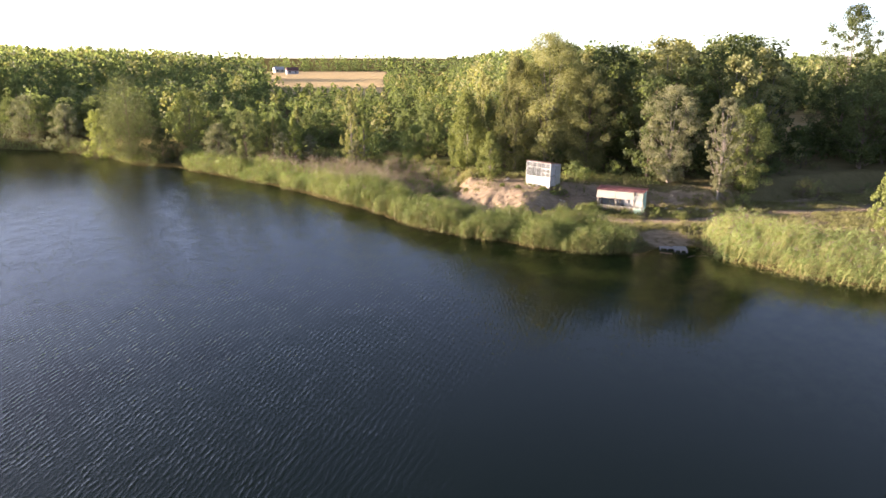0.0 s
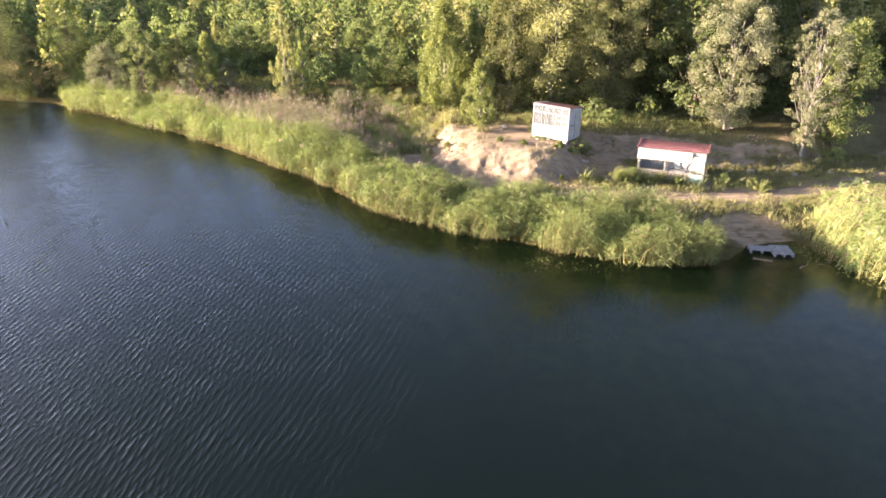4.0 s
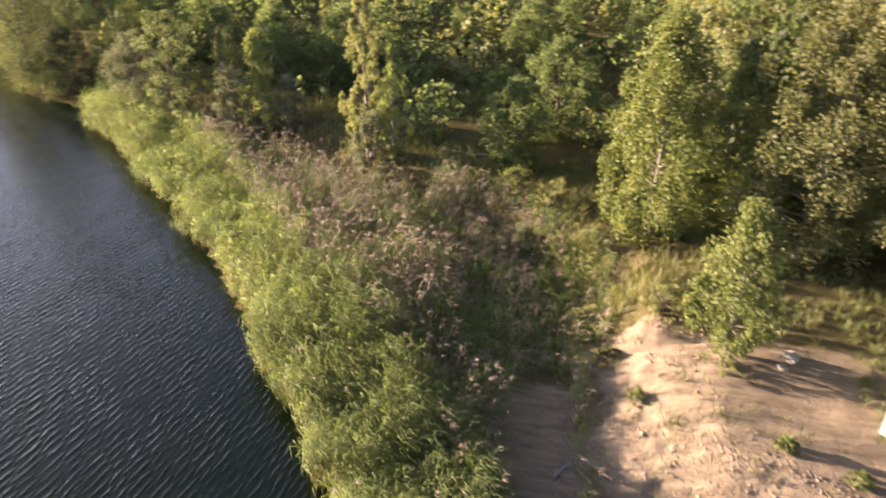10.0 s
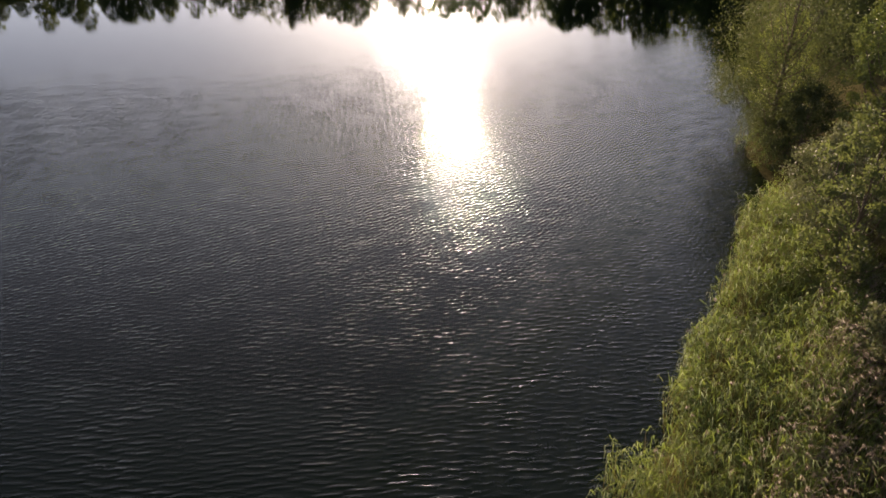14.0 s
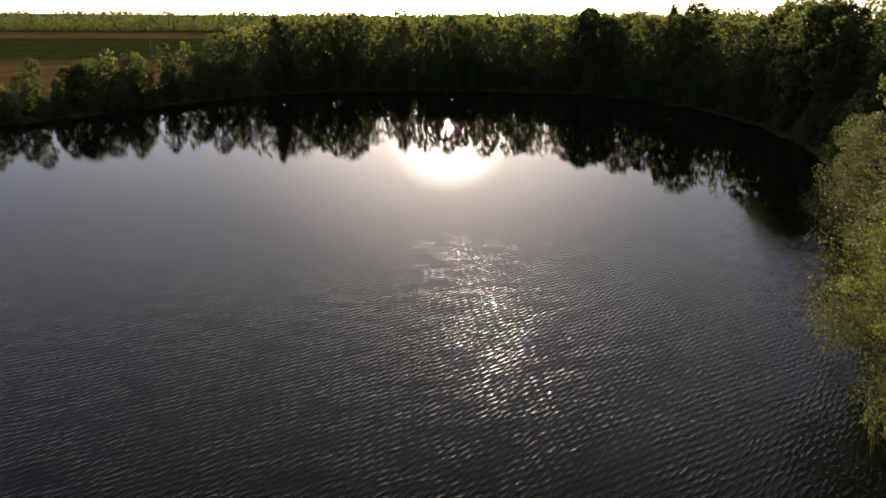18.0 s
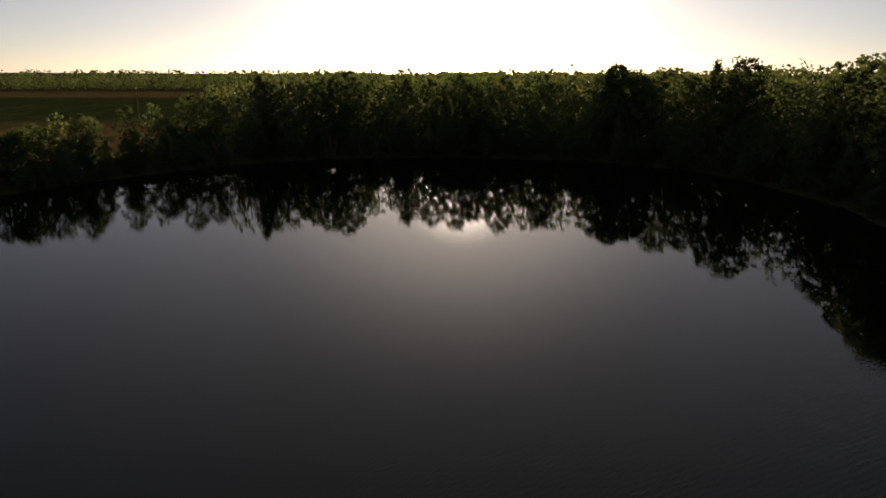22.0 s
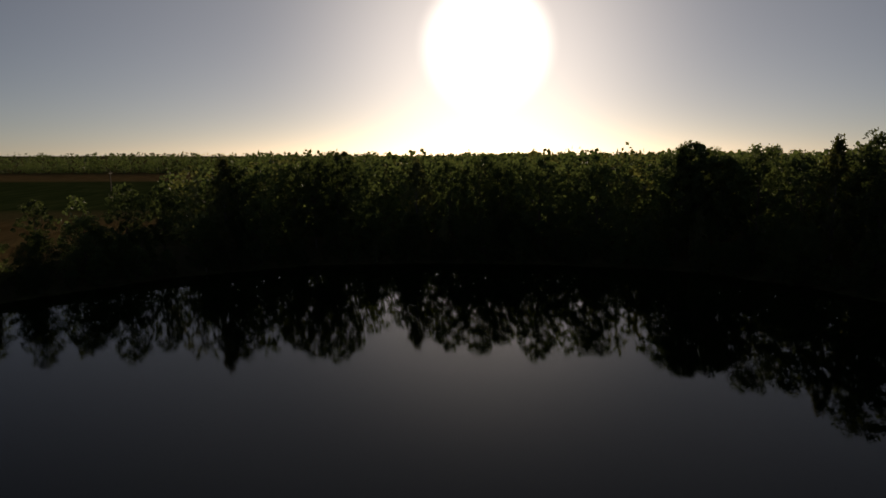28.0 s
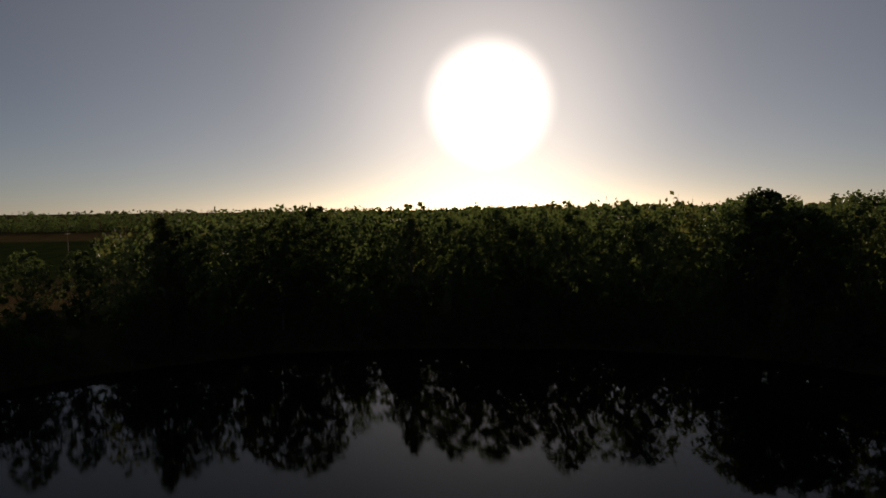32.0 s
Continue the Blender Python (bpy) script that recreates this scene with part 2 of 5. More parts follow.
def ground_mat():
    m, n, l, b = mat("earth")
    at = {}
    for k in ("sand", "grass", "straw", "gold", "crop", "bed", "deep"):
        a = n.new("ShaderNodeAttribute")
        a.attribute_name = k
        at[k] = a.outputs["Fac"]
    f1, f2 = noise_tex(n, l, 0.9, 6, 0.65), noise_tex(n, l, 9.0, 8, 0.75)
    c = mix(n, l, 0.5, ramp(n, l, f1, [(0.3, (0.05, 0.045, 0.02)), (0.7, (0.11, 0.10, 0.04))]), ramp(n, l, f2, [(0.3, (0.05, 0.05, 0.02)), (0.7, (0.12, 0.09, 0.045))]))
    gr = mix(n, l, 0.5, ramp(n, l, f1, [(0.3, (0.075, 0.072, 0.035)), (0.7, (0.16, 0.135, 0.075))]), ramp(n, l, f2, [(0.3, (0.07, 0.07, 0.03)), (0.7, (0.16, 0.14, 0.07))]))
    c = mix(n, l, at["grass"], c, gr)
    sd = mix(n, l, 0.5, ramp(n, l, f1, [(0.3, (0.20, 0.162, 0.115)), (0.7, (0.29, 0.24, 0.176))]), ramp(n, l, f2, [(0.25, (0.14, 0.112, 0.078)), (0.75, (0.31, 0.256, 0.186))]))
    streak = noise_tex(n, l, 1.3, 5, 0.7, (0.5, 2.6, 1))
    sd = mix(n, l, 1.0, sd, ramp(n, l, streak, [(0.35, (0.66, 0.64, 0.62)), (0.62, (1.12, 1.1, 1.08))]), "MULTIPLY")
    edge = n.new("ShaderNodeMath")
    edge.operation = "ADD"
    l.new(at["sand"], edge.inputs[0])
    l.new(f1, edge.inputs[1])
    c = mix(n, l, ramp(n, l, edge.outputs[0], [(0.78, (0, 0, 0)), (1.05, (1, 1, 1))]), c, sd)
    rows = noise_tex(n, l, 0.05, 3, 0.5, (1, 6, 1))
    c = mix(n, l, at["gold"], c, ramp(n, l, rows, [(0.3, (0.09, 0.06, 0.025)), (0.7, (0.16, 0.115, 0.05))]))
    c = mix(n, l, at["straw"], c, ramp(n, l, rows, [(0.3, (0.33, 0.25, 0.13)), (0.7, (0.46, 0.37, 0.21))]))
    c = mix(n, l, at["crop"], c, ramp(n, l, rows, [(0.3, (0.022, 0.036, 0.011)), (0.7, (0.048, 0.064, 0.022))]))
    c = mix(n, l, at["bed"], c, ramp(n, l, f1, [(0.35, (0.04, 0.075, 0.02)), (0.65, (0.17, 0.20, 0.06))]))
    # bed painted near black off shore: deep mud, and light the water swallows
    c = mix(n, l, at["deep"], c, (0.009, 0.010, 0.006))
    l.new(c, b.inputs["Base Color"])
    b.inputs["Roughness"].default_value = 0.95
    b.inputs["Specular IOR Level"].default_value = 0.0
    h = mix(n, l, 0.5, f1, f2)
    bump(n, l, h, b, 1.0, 0.22)
    return m


def water_mat():
    """Dark lake water: the sky and the banks mirror in it, wind ripples in patches, and the bed shows through in the shallows."""
    m, n, l, b = mat("lake_water")
    n.remove(b)
    w1 = noise_tex(n, l, 0.8, 3, 0.5, (4.2, 2.0, 1.0))
    w2 = noise_tex(n, l, 2.6, 3, 0.55, (3.6, 2.2, 1.0))
    tc = n.new("ShaderNodeTexCoord")

    def math_node(kind, one, two):
        node = n.new("ShaderNodeMath")
        node.operation = kind
        for key, v in ((0, one), (1, two)):
            if isinstance(v, float):
                node.inputs[key].default_value = v
            else:
                l.new(v, node.inputs[key])
        return node.outputs[0]

    def train(angle, scale, bend):
        """One train of wind ripples with short wandering crests."""
        turn, wv = n.new("ShaderNodeMapping"), n.new("ShaderNodeTexWave")
        turn.inputs["Rotation"].default_value = (0, 0, radians(angle))
        wv.wave_profile, wv.bands_direction = "SIN", "X"
        for key, v in (("Scale", scale), ("Distortion", bend), ("Detail", 2.0), ("Detail Scale", 0.9), ("Detail Roughness", 0.55)):
            wv.inputs[key].default_value = v
        l.new(tc.outputs["Object"], turn.inputs["Vector"])
        l.new(turn.outputs["Vector"], wv.inputs["Vector"])
        return wv.outputs["Fac"]

    sx = n.new("ShaderNodeSeparateXYZ")
    l.new(tc.outputs["Object"], sx.inputs[0])
    mr = n.new("ShaderNodeMapRange")
    mr.interpolation_type = "SMOOTHSTEP"
    for key, v in (("From Min", -90.0), ("From Max", -52.0), ("To Min", 0.03), ("To Max", 1.0)):
        mr.inputs[key].default_value = v
    l.new(sx.outputs["X"], mr.inputs["Value"])
    patch = ramp(n, l, noise_tex(n, l, 0.035, 3, 0.6), [(0.35, (0.8, 0.8, 0.8)), (0.65, (1, 1, 1))])
    gust = ramp(n, l, noise_tex(n, l, 0.5, 3, 0.6, (1.6, 0.8, 1.0)), [(0.36, (0.42, 0.42, 0.42)), (0.66, (1.05, 1.05, 1.05))])
    east = n.new("ShaderNodeMapRange")
    for key, v in (("From Min", -50.0), ("From Max", -18.0)):
        east.inputs[key].default_value = v
    l.new(sx.outputs["X"], east.inputs["Value"])
    # the ripples fan out over the lake: their crests turn from one shore to the other
    near = math_node("MULTIPLY", train(18, 0.85, 4.0), train(-2, 1.2, 5.0))
    far = math_node("MULTIPLY", train(-20, 0.85, 4.0), train(-46, 1.2, 5.0))
    crests = math_node("MULTIPLY", mix(n, l, east.outputs["Result"], far, near), 0.27)
    swell = math_node("MULTIPLY", mix(n, l, 0.5, w1, w2), 0.2)
    bp = n.new("ShaderNodeBump")
    bp.inputs["Distance"].default_value = 0.22
    lee = n.new("ShaderNodeMapRange")
    for key, v in (("From Min", -4.0), ("From Max", 12.0), ("To Min", 1.0), ("To Max", 0.3)):
        lee.inputs[key].default_value = v
    l.new(sx.outputs["X"], lee.inputs["Value"])
    reach = math_node("MULTIPLY", mr.outputs["Result"], lee.outputs["Result"])
    l.new(math_node("MULTIPLY", math_node("MULTIPLY", reach, patch), math_node("MULTIPLY", gust, 0.5)), bp.inputs["Strength"])
    l.new(math_node("ADD", crests, swell), bp.inputs["Height"])
    fr = n.new("ShaderNodeFresnel")
    fr.inputs["IOR"].default_value = 1.33
    l.new(bp.outputs["Normal"], fr.inputs["Normal"])
    gl = n.new("ShaderNodeBsdfGlossy")
    gl.inputs["Roughness"].default_value = 0.008
    l.new(bp.outputs["Normal"], gl.inputs["Normal"])
    tr = n.new("ShaderNodeBsdfTransparent")
    tr.inputs["Color"].default_value = (0.42, 0.53, 0.32, 1)
    body = n.new("ShaderNodeBsdfDiffuse")
    body.inputs["Color"].default_value = (0.005, 0.013, 0.006, 1)
    deep = n.new("ShaderNodeMixShader")
    deep.inputs["Fac"].default_value = 0.34
    l.new(tr.outputs["BSDF"], deep.inputs[1])
    l.new(body.outputs["BSDF"], deep.inputs[2])
    s = n.new("ShaderNodeMixShader")
    l.new(fr.outputs["Fac"], s.inputs["Fac"])
    l.new(deep.outputs["Shader"], s.inputs[1])
    l.new(gl.outputs["BSDF"], s.inputs[2])
    l.new(s.outputs["Shader"], n["Material Output"].inputs["Surface"])
    return m


EARTH, WATER = ground_mat(), water_mat()

# ---- the plan: the waterline, and the foot of the bank round it ----
LAKE = [(130, -60), (112, -20), (80, 18), (52, 38), (32, 47.6), (27, 50.8), (23.4, 55.4), (22.4, 59.8), (19.4, 59.6), (17.3, 57.4), (13, 57.8), (9.6, 58.4),
        (4.4, 61.7), (0.8, 64), (-2.5, 66.6), (-5.8, 70.8), (-8.3, 74.8), (-13, 79.4), (-17, 84), (-23, 90), (-30, 96), (-36, 100.6), (-41, 105), (-48, 107),
        (-57, 116), (-69, 123), (-81, 126), (-92, 138), (-110, 146), (-130, 151), (-148, 151), (-162, 147), (-175, 136), (-182, 119), (-185, 100), (-184, 84),
        (-176, 68), (-163, 55), (-150, 46), (-137, 34), (-118, 12), (-80, -20), (-40, -50), (20, -80), (80, -90)]
LOW = [(140, -70), (122, -20), (92, 26), (66, 60), (58, 84), (46, 80), (34, 73.5), (29, 69.6), (25.8, 70.6), (21.5, 71.3), (17.4, 73.4), (14.4, 73.2), (12.9, 70.8),
       (10.4, 69.0), (8.4, 68.6), (6.0, 69.2), (3.5, 70.5), (1.5, 72.3), (0.8, 75), (0.8, 79), (0.2, 83.5), (-5, 88.3), (-12, 91.5), (-22, 97), (-33, 103.5), (-43, 109.5),
       (-59, 119), (-70, 125.5), (-82, 128.5), (-92, 141), (-110, 149), (-130, 154), (-149, 154), (-164, 149.5), (-178, 138), (-185, 120), (-188, 100), (-187, 83),
       (-178, 66), (-165, 53), (-152, 43.5), (-139, 31), (-120, 8), (-84, -25), (-44, -55), (20, -86), (84, -99)]


def outside(x, y, ring):
    """Distance from the ring's edge, positive outside it."""
    best, inside = np.full(x.shape, 1e9), np.zeros(x.shape, bool)
    for (ax, ay), (bx, by) in zip(ring, ring[1:] + ring[:1]):
        dx, dy = bx - ax, by - ay
        k = np.clip(((x - ax) * dx + (y - ay) * dy) / (dx * dx + dy * dy), 0, 1)
        best = np.minimum(best, np.hypot(x - ax - k * dx, y - ay - k * dy))
        inside ^= ((ay > y) != (by > y)) & (x < (y - ay) / (dy if dy else 1e-9) * dx + ax)
    return np.where(inside, -best, best)


def along(x, y, line):
    """Distance from an open line."""
    best = np.full(x.shape, 1e9)
    for (ax, ay), (bx, by) in zip(line, line[1:]):
        dx, dy = bx - ax, by - ay
        k = np.clip(((x - ax) * dx + (y - ay) * dy) / (dx * dx + dy * dy), 0, 1)
        best = np.minimum(best, np.hypot(x - ax - k * dx, y - ay - k * dy))
    return best


def smooth(v):
    v = np.clip(v, 0, 1)
    return v * v * (3 - 2 * v)


GRAIN = np.random.RandomState(5).rand(256, 256)


def value_noise(x, y):
    xi, yi = np.floor(x).astype(int), np.floor(y).astype(int)
    fx, fy = smooth(x - xi), smooth(y - yi)
    g = lambda i, j: GRAIN[i % 256, j % 256]
    return (g(xi, yi) * (1 - fx) + g(xi + 1, yi) * fx) * (1 - fy) + (g(xi, yi + 1) * (1 - fx) + g(xi + 1, yi + 1) * fx) * fy


def fractal(x, y, octaves=4):
    return sum(value_noise(x * 2.03 ** i + 17 * i, y * 2.03 ** i + 31 * i) / 2 ** i for i in range(octaves)) / 1.9 - 0.5


def bank_width(x, y):
    """How far the slope reaches from its foot to its crest."""
    return 2.9 + 1.5 * np.exp(-((x - 5.8) / 3.2) ** 2) * (y < 79)


def height(x, y):
    x, y = np.asarray(x, float), np.asarray(y, float)
    d = outside(x, y, LAKE)
    e = outside(x, y, LOW) + 1.2 * fractal(x * 0.6, y * 0.6) * (np.abs(x) < 60)
    shore = 0.75 * smooth(d / 4.5) + 0.25 * smooth((d - 4) / 8)
    z = np.where(d < 0, np.maximum(d * 0.26, -4.5), shore)
    slope = smooth(e / bank_width(x, y))
    z = z + 1.75 * slope
    rough = 4 * slope * (1 - slope)
    round_mound = 7.5 * np.arctan2(y - 77.5, x - 8.5)
    rills = 0.24 * fractal(round_mound * 0.9, e * 0.35 + 40, 3) - 0.14 * np.abs(fractal(round_mound * 2.3, e * 0.8 + 11, 2)) + 0.15 * fractal(x * 2.6, y * 2.6, 3) - 0.11 * np.abs(fractal(x * 4.3 + y, y * 4.3 - x, 2))
    broken = 0.32 * fractal(x * 0.6, y * 0.6, 3) + 0.38 * fractal(x * 1.5, y * 0.7, 3) + 0.3 * fractal(x * 3.1, y * 3.1, 2)
    z = z + rough * np.where(x < 15, rills, broken) + 0.12 * fractal(x * 0.7, y * 0.7) * (d > 0.5)
    return z + 3.0 * smooth((d - 250) / 1500) * fractal(x * 0.002, y * 0.002, 2)


# ---- mesh helpers ----
def mesh_np(name, verts, faces, material):
    """A mesh from arrays: verts (n, 3), faces (m, 3 or 4)."""
    me = bpy.data.meshes.new(name)
    verts, faces = np.asarray(verts, np.float32), np.asarray(faces, np.int32)
    k = faces.shape[1]
    me.vertices.add(len(verts))
    me.vertices.foreach_set("co", verts.ravel())
    me.loops.add(faces.size)
    me.loops.foreach_set("vertex_index", faces.ravel())
    me.polygons.add(len(faces))
    me.polygons.foreach_set("loop_start", np.arange(0, faces.size, k, dtype=np.int32))
    me.materials.append(material)
    me.update(calc_edges=True)
    return me


def part(name, data, material, parent, label="", at=None):
    """Links a bmesh, or a mesh, as one object under a thing or a part."""
    if isinstance(data, bmesh.types.BMesh):
        me = bpy.data.meshes.new(name)
        data.to_mesh(me)
        data.free()
        me.materials.append(material)
        data = me
    ob = new(name, data)
    ob.parent = parent
    if at is not None:
        ob.matrix_basis = at
    return tagged(ob, label)


def thing(name, m, label, category, group="", kind=""):
    ob = new(name)
    ob.matrix_basis = m
    return tagged(ob, label, category, group, kind)


def box(bm, x0, x1, y0, y1, z0, z1, bevel=0.0):
    made = bmesh.ops.create_cube(bm, size=1)["verts"]
    bmesh.ops.transform(bm, verts=made, matrix=Matrix.Translation(((x0 + x1) / 2, (y0 + y1) / 2, (z0 + z1) / 2)) @ Matrix.Diagonal((x1 - x0, y1 - y0, z1 - z0, 1)))
    if bevel:
        edges = list({e for v in made for e in v.link_edges})
        bmesh.ops.bevel(bm, geom=edges, offset=bevel, segments=1, affect="EDGES")
    return bm


def block(x0, x1, y0, y1, z0, z1, bevel=0.006):
    return box(bmesh.new(), x0, x1, y0, y1, z0, z1, bevel)


# ---- ground and water ----
def lines(stops):
    out = [stops[0][0]]
    for (a, _), (b, step) in zip(stops, stops[1:]):
        k = max(1, round((b - a) / step))
        out += [a + (b - a) * i / k for i in range(1, k + 1)]
    return np.array(out)


def build_ground():
    xs = lines([(-4500, 0), (-1500, 500), (-500, 50), (-200, 12), (-60, 2.5), (-6, 0.9), (-1, 0.4), (15, 0.12), (34, 0.35), (60, 1.5), (160, 8), (600, 40), (1500, 150), (4500, 500)])
    ys = lines([(-4500, 0), (-1500, 500), (-300, 100), (-100, 20), (44, 4), (56, 1), (66, 0.45), (79, 0.12), (86, 0.45), (112, 0.9), (160, 3), (300, 10), (800, 40), (1500, 150), (4800, 500)])
    x, y = np.meshgrid(xs, ys)
    z = height(x, y)
    nx, ny = len(xs), len(ys)
    i = np.arange(nx * ny).reshape(ny, nx)
    faces = np.stack([i[:-1, :-1], i[:-1, 1:], i[1:, 1:], i[1:, :-1]], -1).reshape(-1, 4)
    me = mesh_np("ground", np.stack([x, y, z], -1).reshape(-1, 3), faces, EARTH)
    d, e = outside(x, y, LAKE), outside(x, y, LOW)
    slope = smooth(e / bank_width(x, y))
    near_cabin = smooth((x + 4) / 4) * smooth((40 - x) / 8) * smooth((82 - y) / 6)
    sand = near_cabin * (4 * slope * (1 - slope) * (x < 31) * (0.6 + 0.4 * smooth((x - 0.5) / 2.0)) + 0.85 * smooth(1.5 - along(x, y, [(3.0, 80), (4, 77), (8, 77.5), (8, 75), (10, 73), (12.5, 74)]) / 3.0))
    track = along(x, y, [(-0.6, 76), (0.2, 71.5), (4, 67.6), (10, 66.6), (18, 66), (26, 66.3), (34, 69), (48, 71)])
    sand = np.maximum(sand, 0.8 * smooth(1.6 - track / 1.5) * (d > 0))
    sand = np.maximum(sand, 0.75 * smooth((e + 2.6) / 0.8) * smooth((1.6 - e) / 1.0) * smooth((x - 0.2) / 0.6) * smooth((13 - x) / 1.5) * (y < 80))
    sand = np.maximum(sand, 0.5 * smooth(1.5 - np.hypot((x - 20.0) / 1.3, y - 61.4) / 2.6))
    sand = np.maximum(sand, 0.85 * smooth(1.6 - along(x, y, [(33, 68.5), (40, 70), (52, 71.5)]) / 3.4))
    sand = np.maximum(sand, 0.62 * smooth(1.5 - along(x, y, [(-2.7, 90.8), (-0.7, 89.5)]) / 1.4))
    grass = np.maximum(smooth((d - 1) / 2) * smooth((14 - e) / 10), 0.9 * smooth(1.3 - np.hypot((x - 68) / 22, (y - 135) / 45) * 1.2))
    grass = grass * (1 - 0.6 * smooth((y - 77) / 4) * smooth((9 - x) / 4))
    west = (y < 52) & (y > -900)
    far_gold = ((x < -160) & (x > -235) & west & (outside(x, y, LAKE) > 10)) | ((x < -440) & (x > -580) & (y < 75) & (y > -900))
    sand = np.maximum(sand, 0.46 * smooth((d - 4.2) / 1.2) * smooth((0.4 - e) / 1.0) * smooth((x - 8) / 3) * smooth((46 - x) / 6))
    straw = (y > 235) & (y < 640) & (x / np.maximum(y, 1) > -0.26) & (x / np.maximum(y, 1) < -0.08)
    straw = np.maximum(straw, 0.4 * smooth(1.4 - np.hypot(((x - 70) - 0.45 * (y - 140)) / 12, (y - 140) / 50)))
    crop = (x < -258) & (x > -440) & (y < 70) & (y > -900)
    # deep: bed darkening off shore, for mud and light lost under water
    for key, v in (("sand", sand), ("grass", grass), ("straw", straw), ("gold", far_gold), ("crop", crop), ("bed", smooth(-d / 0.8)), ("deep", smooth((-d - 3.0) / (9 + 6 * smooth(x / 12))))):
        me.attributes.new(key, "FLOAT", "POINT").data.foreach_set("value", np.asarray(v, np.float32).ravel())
    me.polygons.foreach_set("use_smooth", np.ones(len(faces), bool))
    tagged(new("ground", me), "sandy and grassy lake shore rising to flat farmland", "ground", kind="structure")


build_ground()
bm = bmesh.new()
vs = [bm.verts.new((x, y, 0)) for x, y in LAKE]
for k, (x, y) in enumerate(LAKE):
    (ax, ay), (bx, by) = LAKE[k - 1], LAKE[(k + 1) % len(LAKE)]
    t = Vector((bx - ax, by - ay, 0)).normalized()
    vs[k].co += Vector((t.y, -t.x, 0)) * 0.5
bm.faces.new(vs)
bmesh.ops.triangulate(bm, faces=bm.faces[:])
bm.normal_update()
if bm.faces[:][0].normal.z < 0:
    bmesh.ops.reverse_faces(bm, faces=bm.faces[:])
me = bpy.data.meshes.new("water")
bm.to_mesh(me)
me.materials.append(WATER)
tagged(new("water", me), "dark calm lake water with wind ripples and sun glitter", "lake", kind="structure")

# ---- trees ----
def unit(v):
    return v / np.maximum(np.linalg.norm(v, axis=-1, keepdims=True), 1e-9)


def leaf_quads(p, size, rs, up=0.25, slim=0.55):
    """A rhombic leaf spray at each point."""
    n = len(p)
    u = unit(rs.normal(size=(n, 3)) + (0, 0, up))
    v = unit(np.cross(u, rs.normal(size=(n, 3))))
    s = (size * rs.uniform(0.6, 1.35, n))[:, None]
    quad = np.stack([p - u * s * 0.5, p + v * s * slim * 0.5 + u * s * 0.08, p + u * s * 0.5, p - v * s * slim * 0.5 + u * s * 0.08], 1)
    return quad.reshape(-1, 3), np.arange(4 * n).reshape(-1, 4)


def tubes(segments, sides=6):
    """Tapered limbs: rows of (x, y, z, radius) pairs."""
    verts, faces = [], []
    ang = np.arange(sides) * 2 * np.pi / sides
    for a, b, ra, rb in segments:
        a, b = np.asarray(a, float), np.asarray(b, float)
        w = unit(b - a)
        s = unit(np.cross(w, (0.3, 1, 0.2)))
        q = np.cross(w, s)
        base = len(verts) * 2 * sides
        ringdir = np.cos(ang)[:, None] * s + np.sin(ang)[:, None] * q
        verts.append(np.concatenate([a + ra * ringdir, b + rb * ringdir]))
        for k in range(sides):
            faces.append((base + k, base + (k + 1) % sides, base + sides + (k + 1) % sides, base + sides + k))
    return np.concatenate(verts), np.array(faces)


def profile(kind, u):
    if kind == "poplar":
        return np.interp(u, [0, 0.12, 0.35, 0.7, 1], [0.35, 0.8, 1, 0.62, 0.1])
    if kind == "open":
        return np.interp(u, [0, 0.25, 0.55, 0.85, 1], [0.2, 0.75, 1, 0.75, 0.2])
    if kind == "bush":
        return np.interp(u, [0, 0.3, 0.7, 1], [0.9, 1, 0.75, 0.25])
    return np.interp(u, [0, 0.2, 0.5, 0.8, 1], [0.3, 0.85, 1, 0.8, 0.3])


def crown_points(kind, h, r, clear, clumps, per, rs):
    u = (np.arange(clumps) + rs.rand(clumps)) / clumps
    rad = r * profile(kind, u) * np.sqrt(rs.uniform(0.02, 1.12, clumps))
    ang = np.arange(clumps) * 2.4 + rs.normal(0, 0.5, clumps)
    z = h * (clear + (1 - clear) * u * 0.97)
    centre = np.stack([rad * np.cos(ang), rad * np.sin(ang), z], 1)
    size = r * (0.20 if kind == "poplar" else 0.24) * rs.uniform(0.55, 1.35, clumps)
    if kind == "open":
        size = size * 0.8
    if kind == "willow":
        size = r * 0.36 * rs.uniform(0.45, 1.3, clumps)
        centre[:, :2] *= rs.uniform(0.6, 1.12, clumps)[:, None]
    k = np.repeat(np.arange(clumps), rs.poisson(per, clumps))
    off = unit(rs.normal(size=(len(k), 3))) * (rs.rand(len(k)) ** 0.45)[:, None]
    flat = np.array([1, 1, 1.5 if kind == "poplar" else 0.8])
    p = centre[k] + off * size[k][:, None] * flat
    if kind == "willow":
        p[:, 2] -= rs.rand(len(p)) ** 1.6 * np.maximum(p[:, 2] - 0.4, 0) * 0.55
        p[:, :2] *= 1 + 0.12 * rs.rand(len(p))[:, None]
    p[:, 2] = np.maximum(p[:, 2], 0.12)
    return centre, p


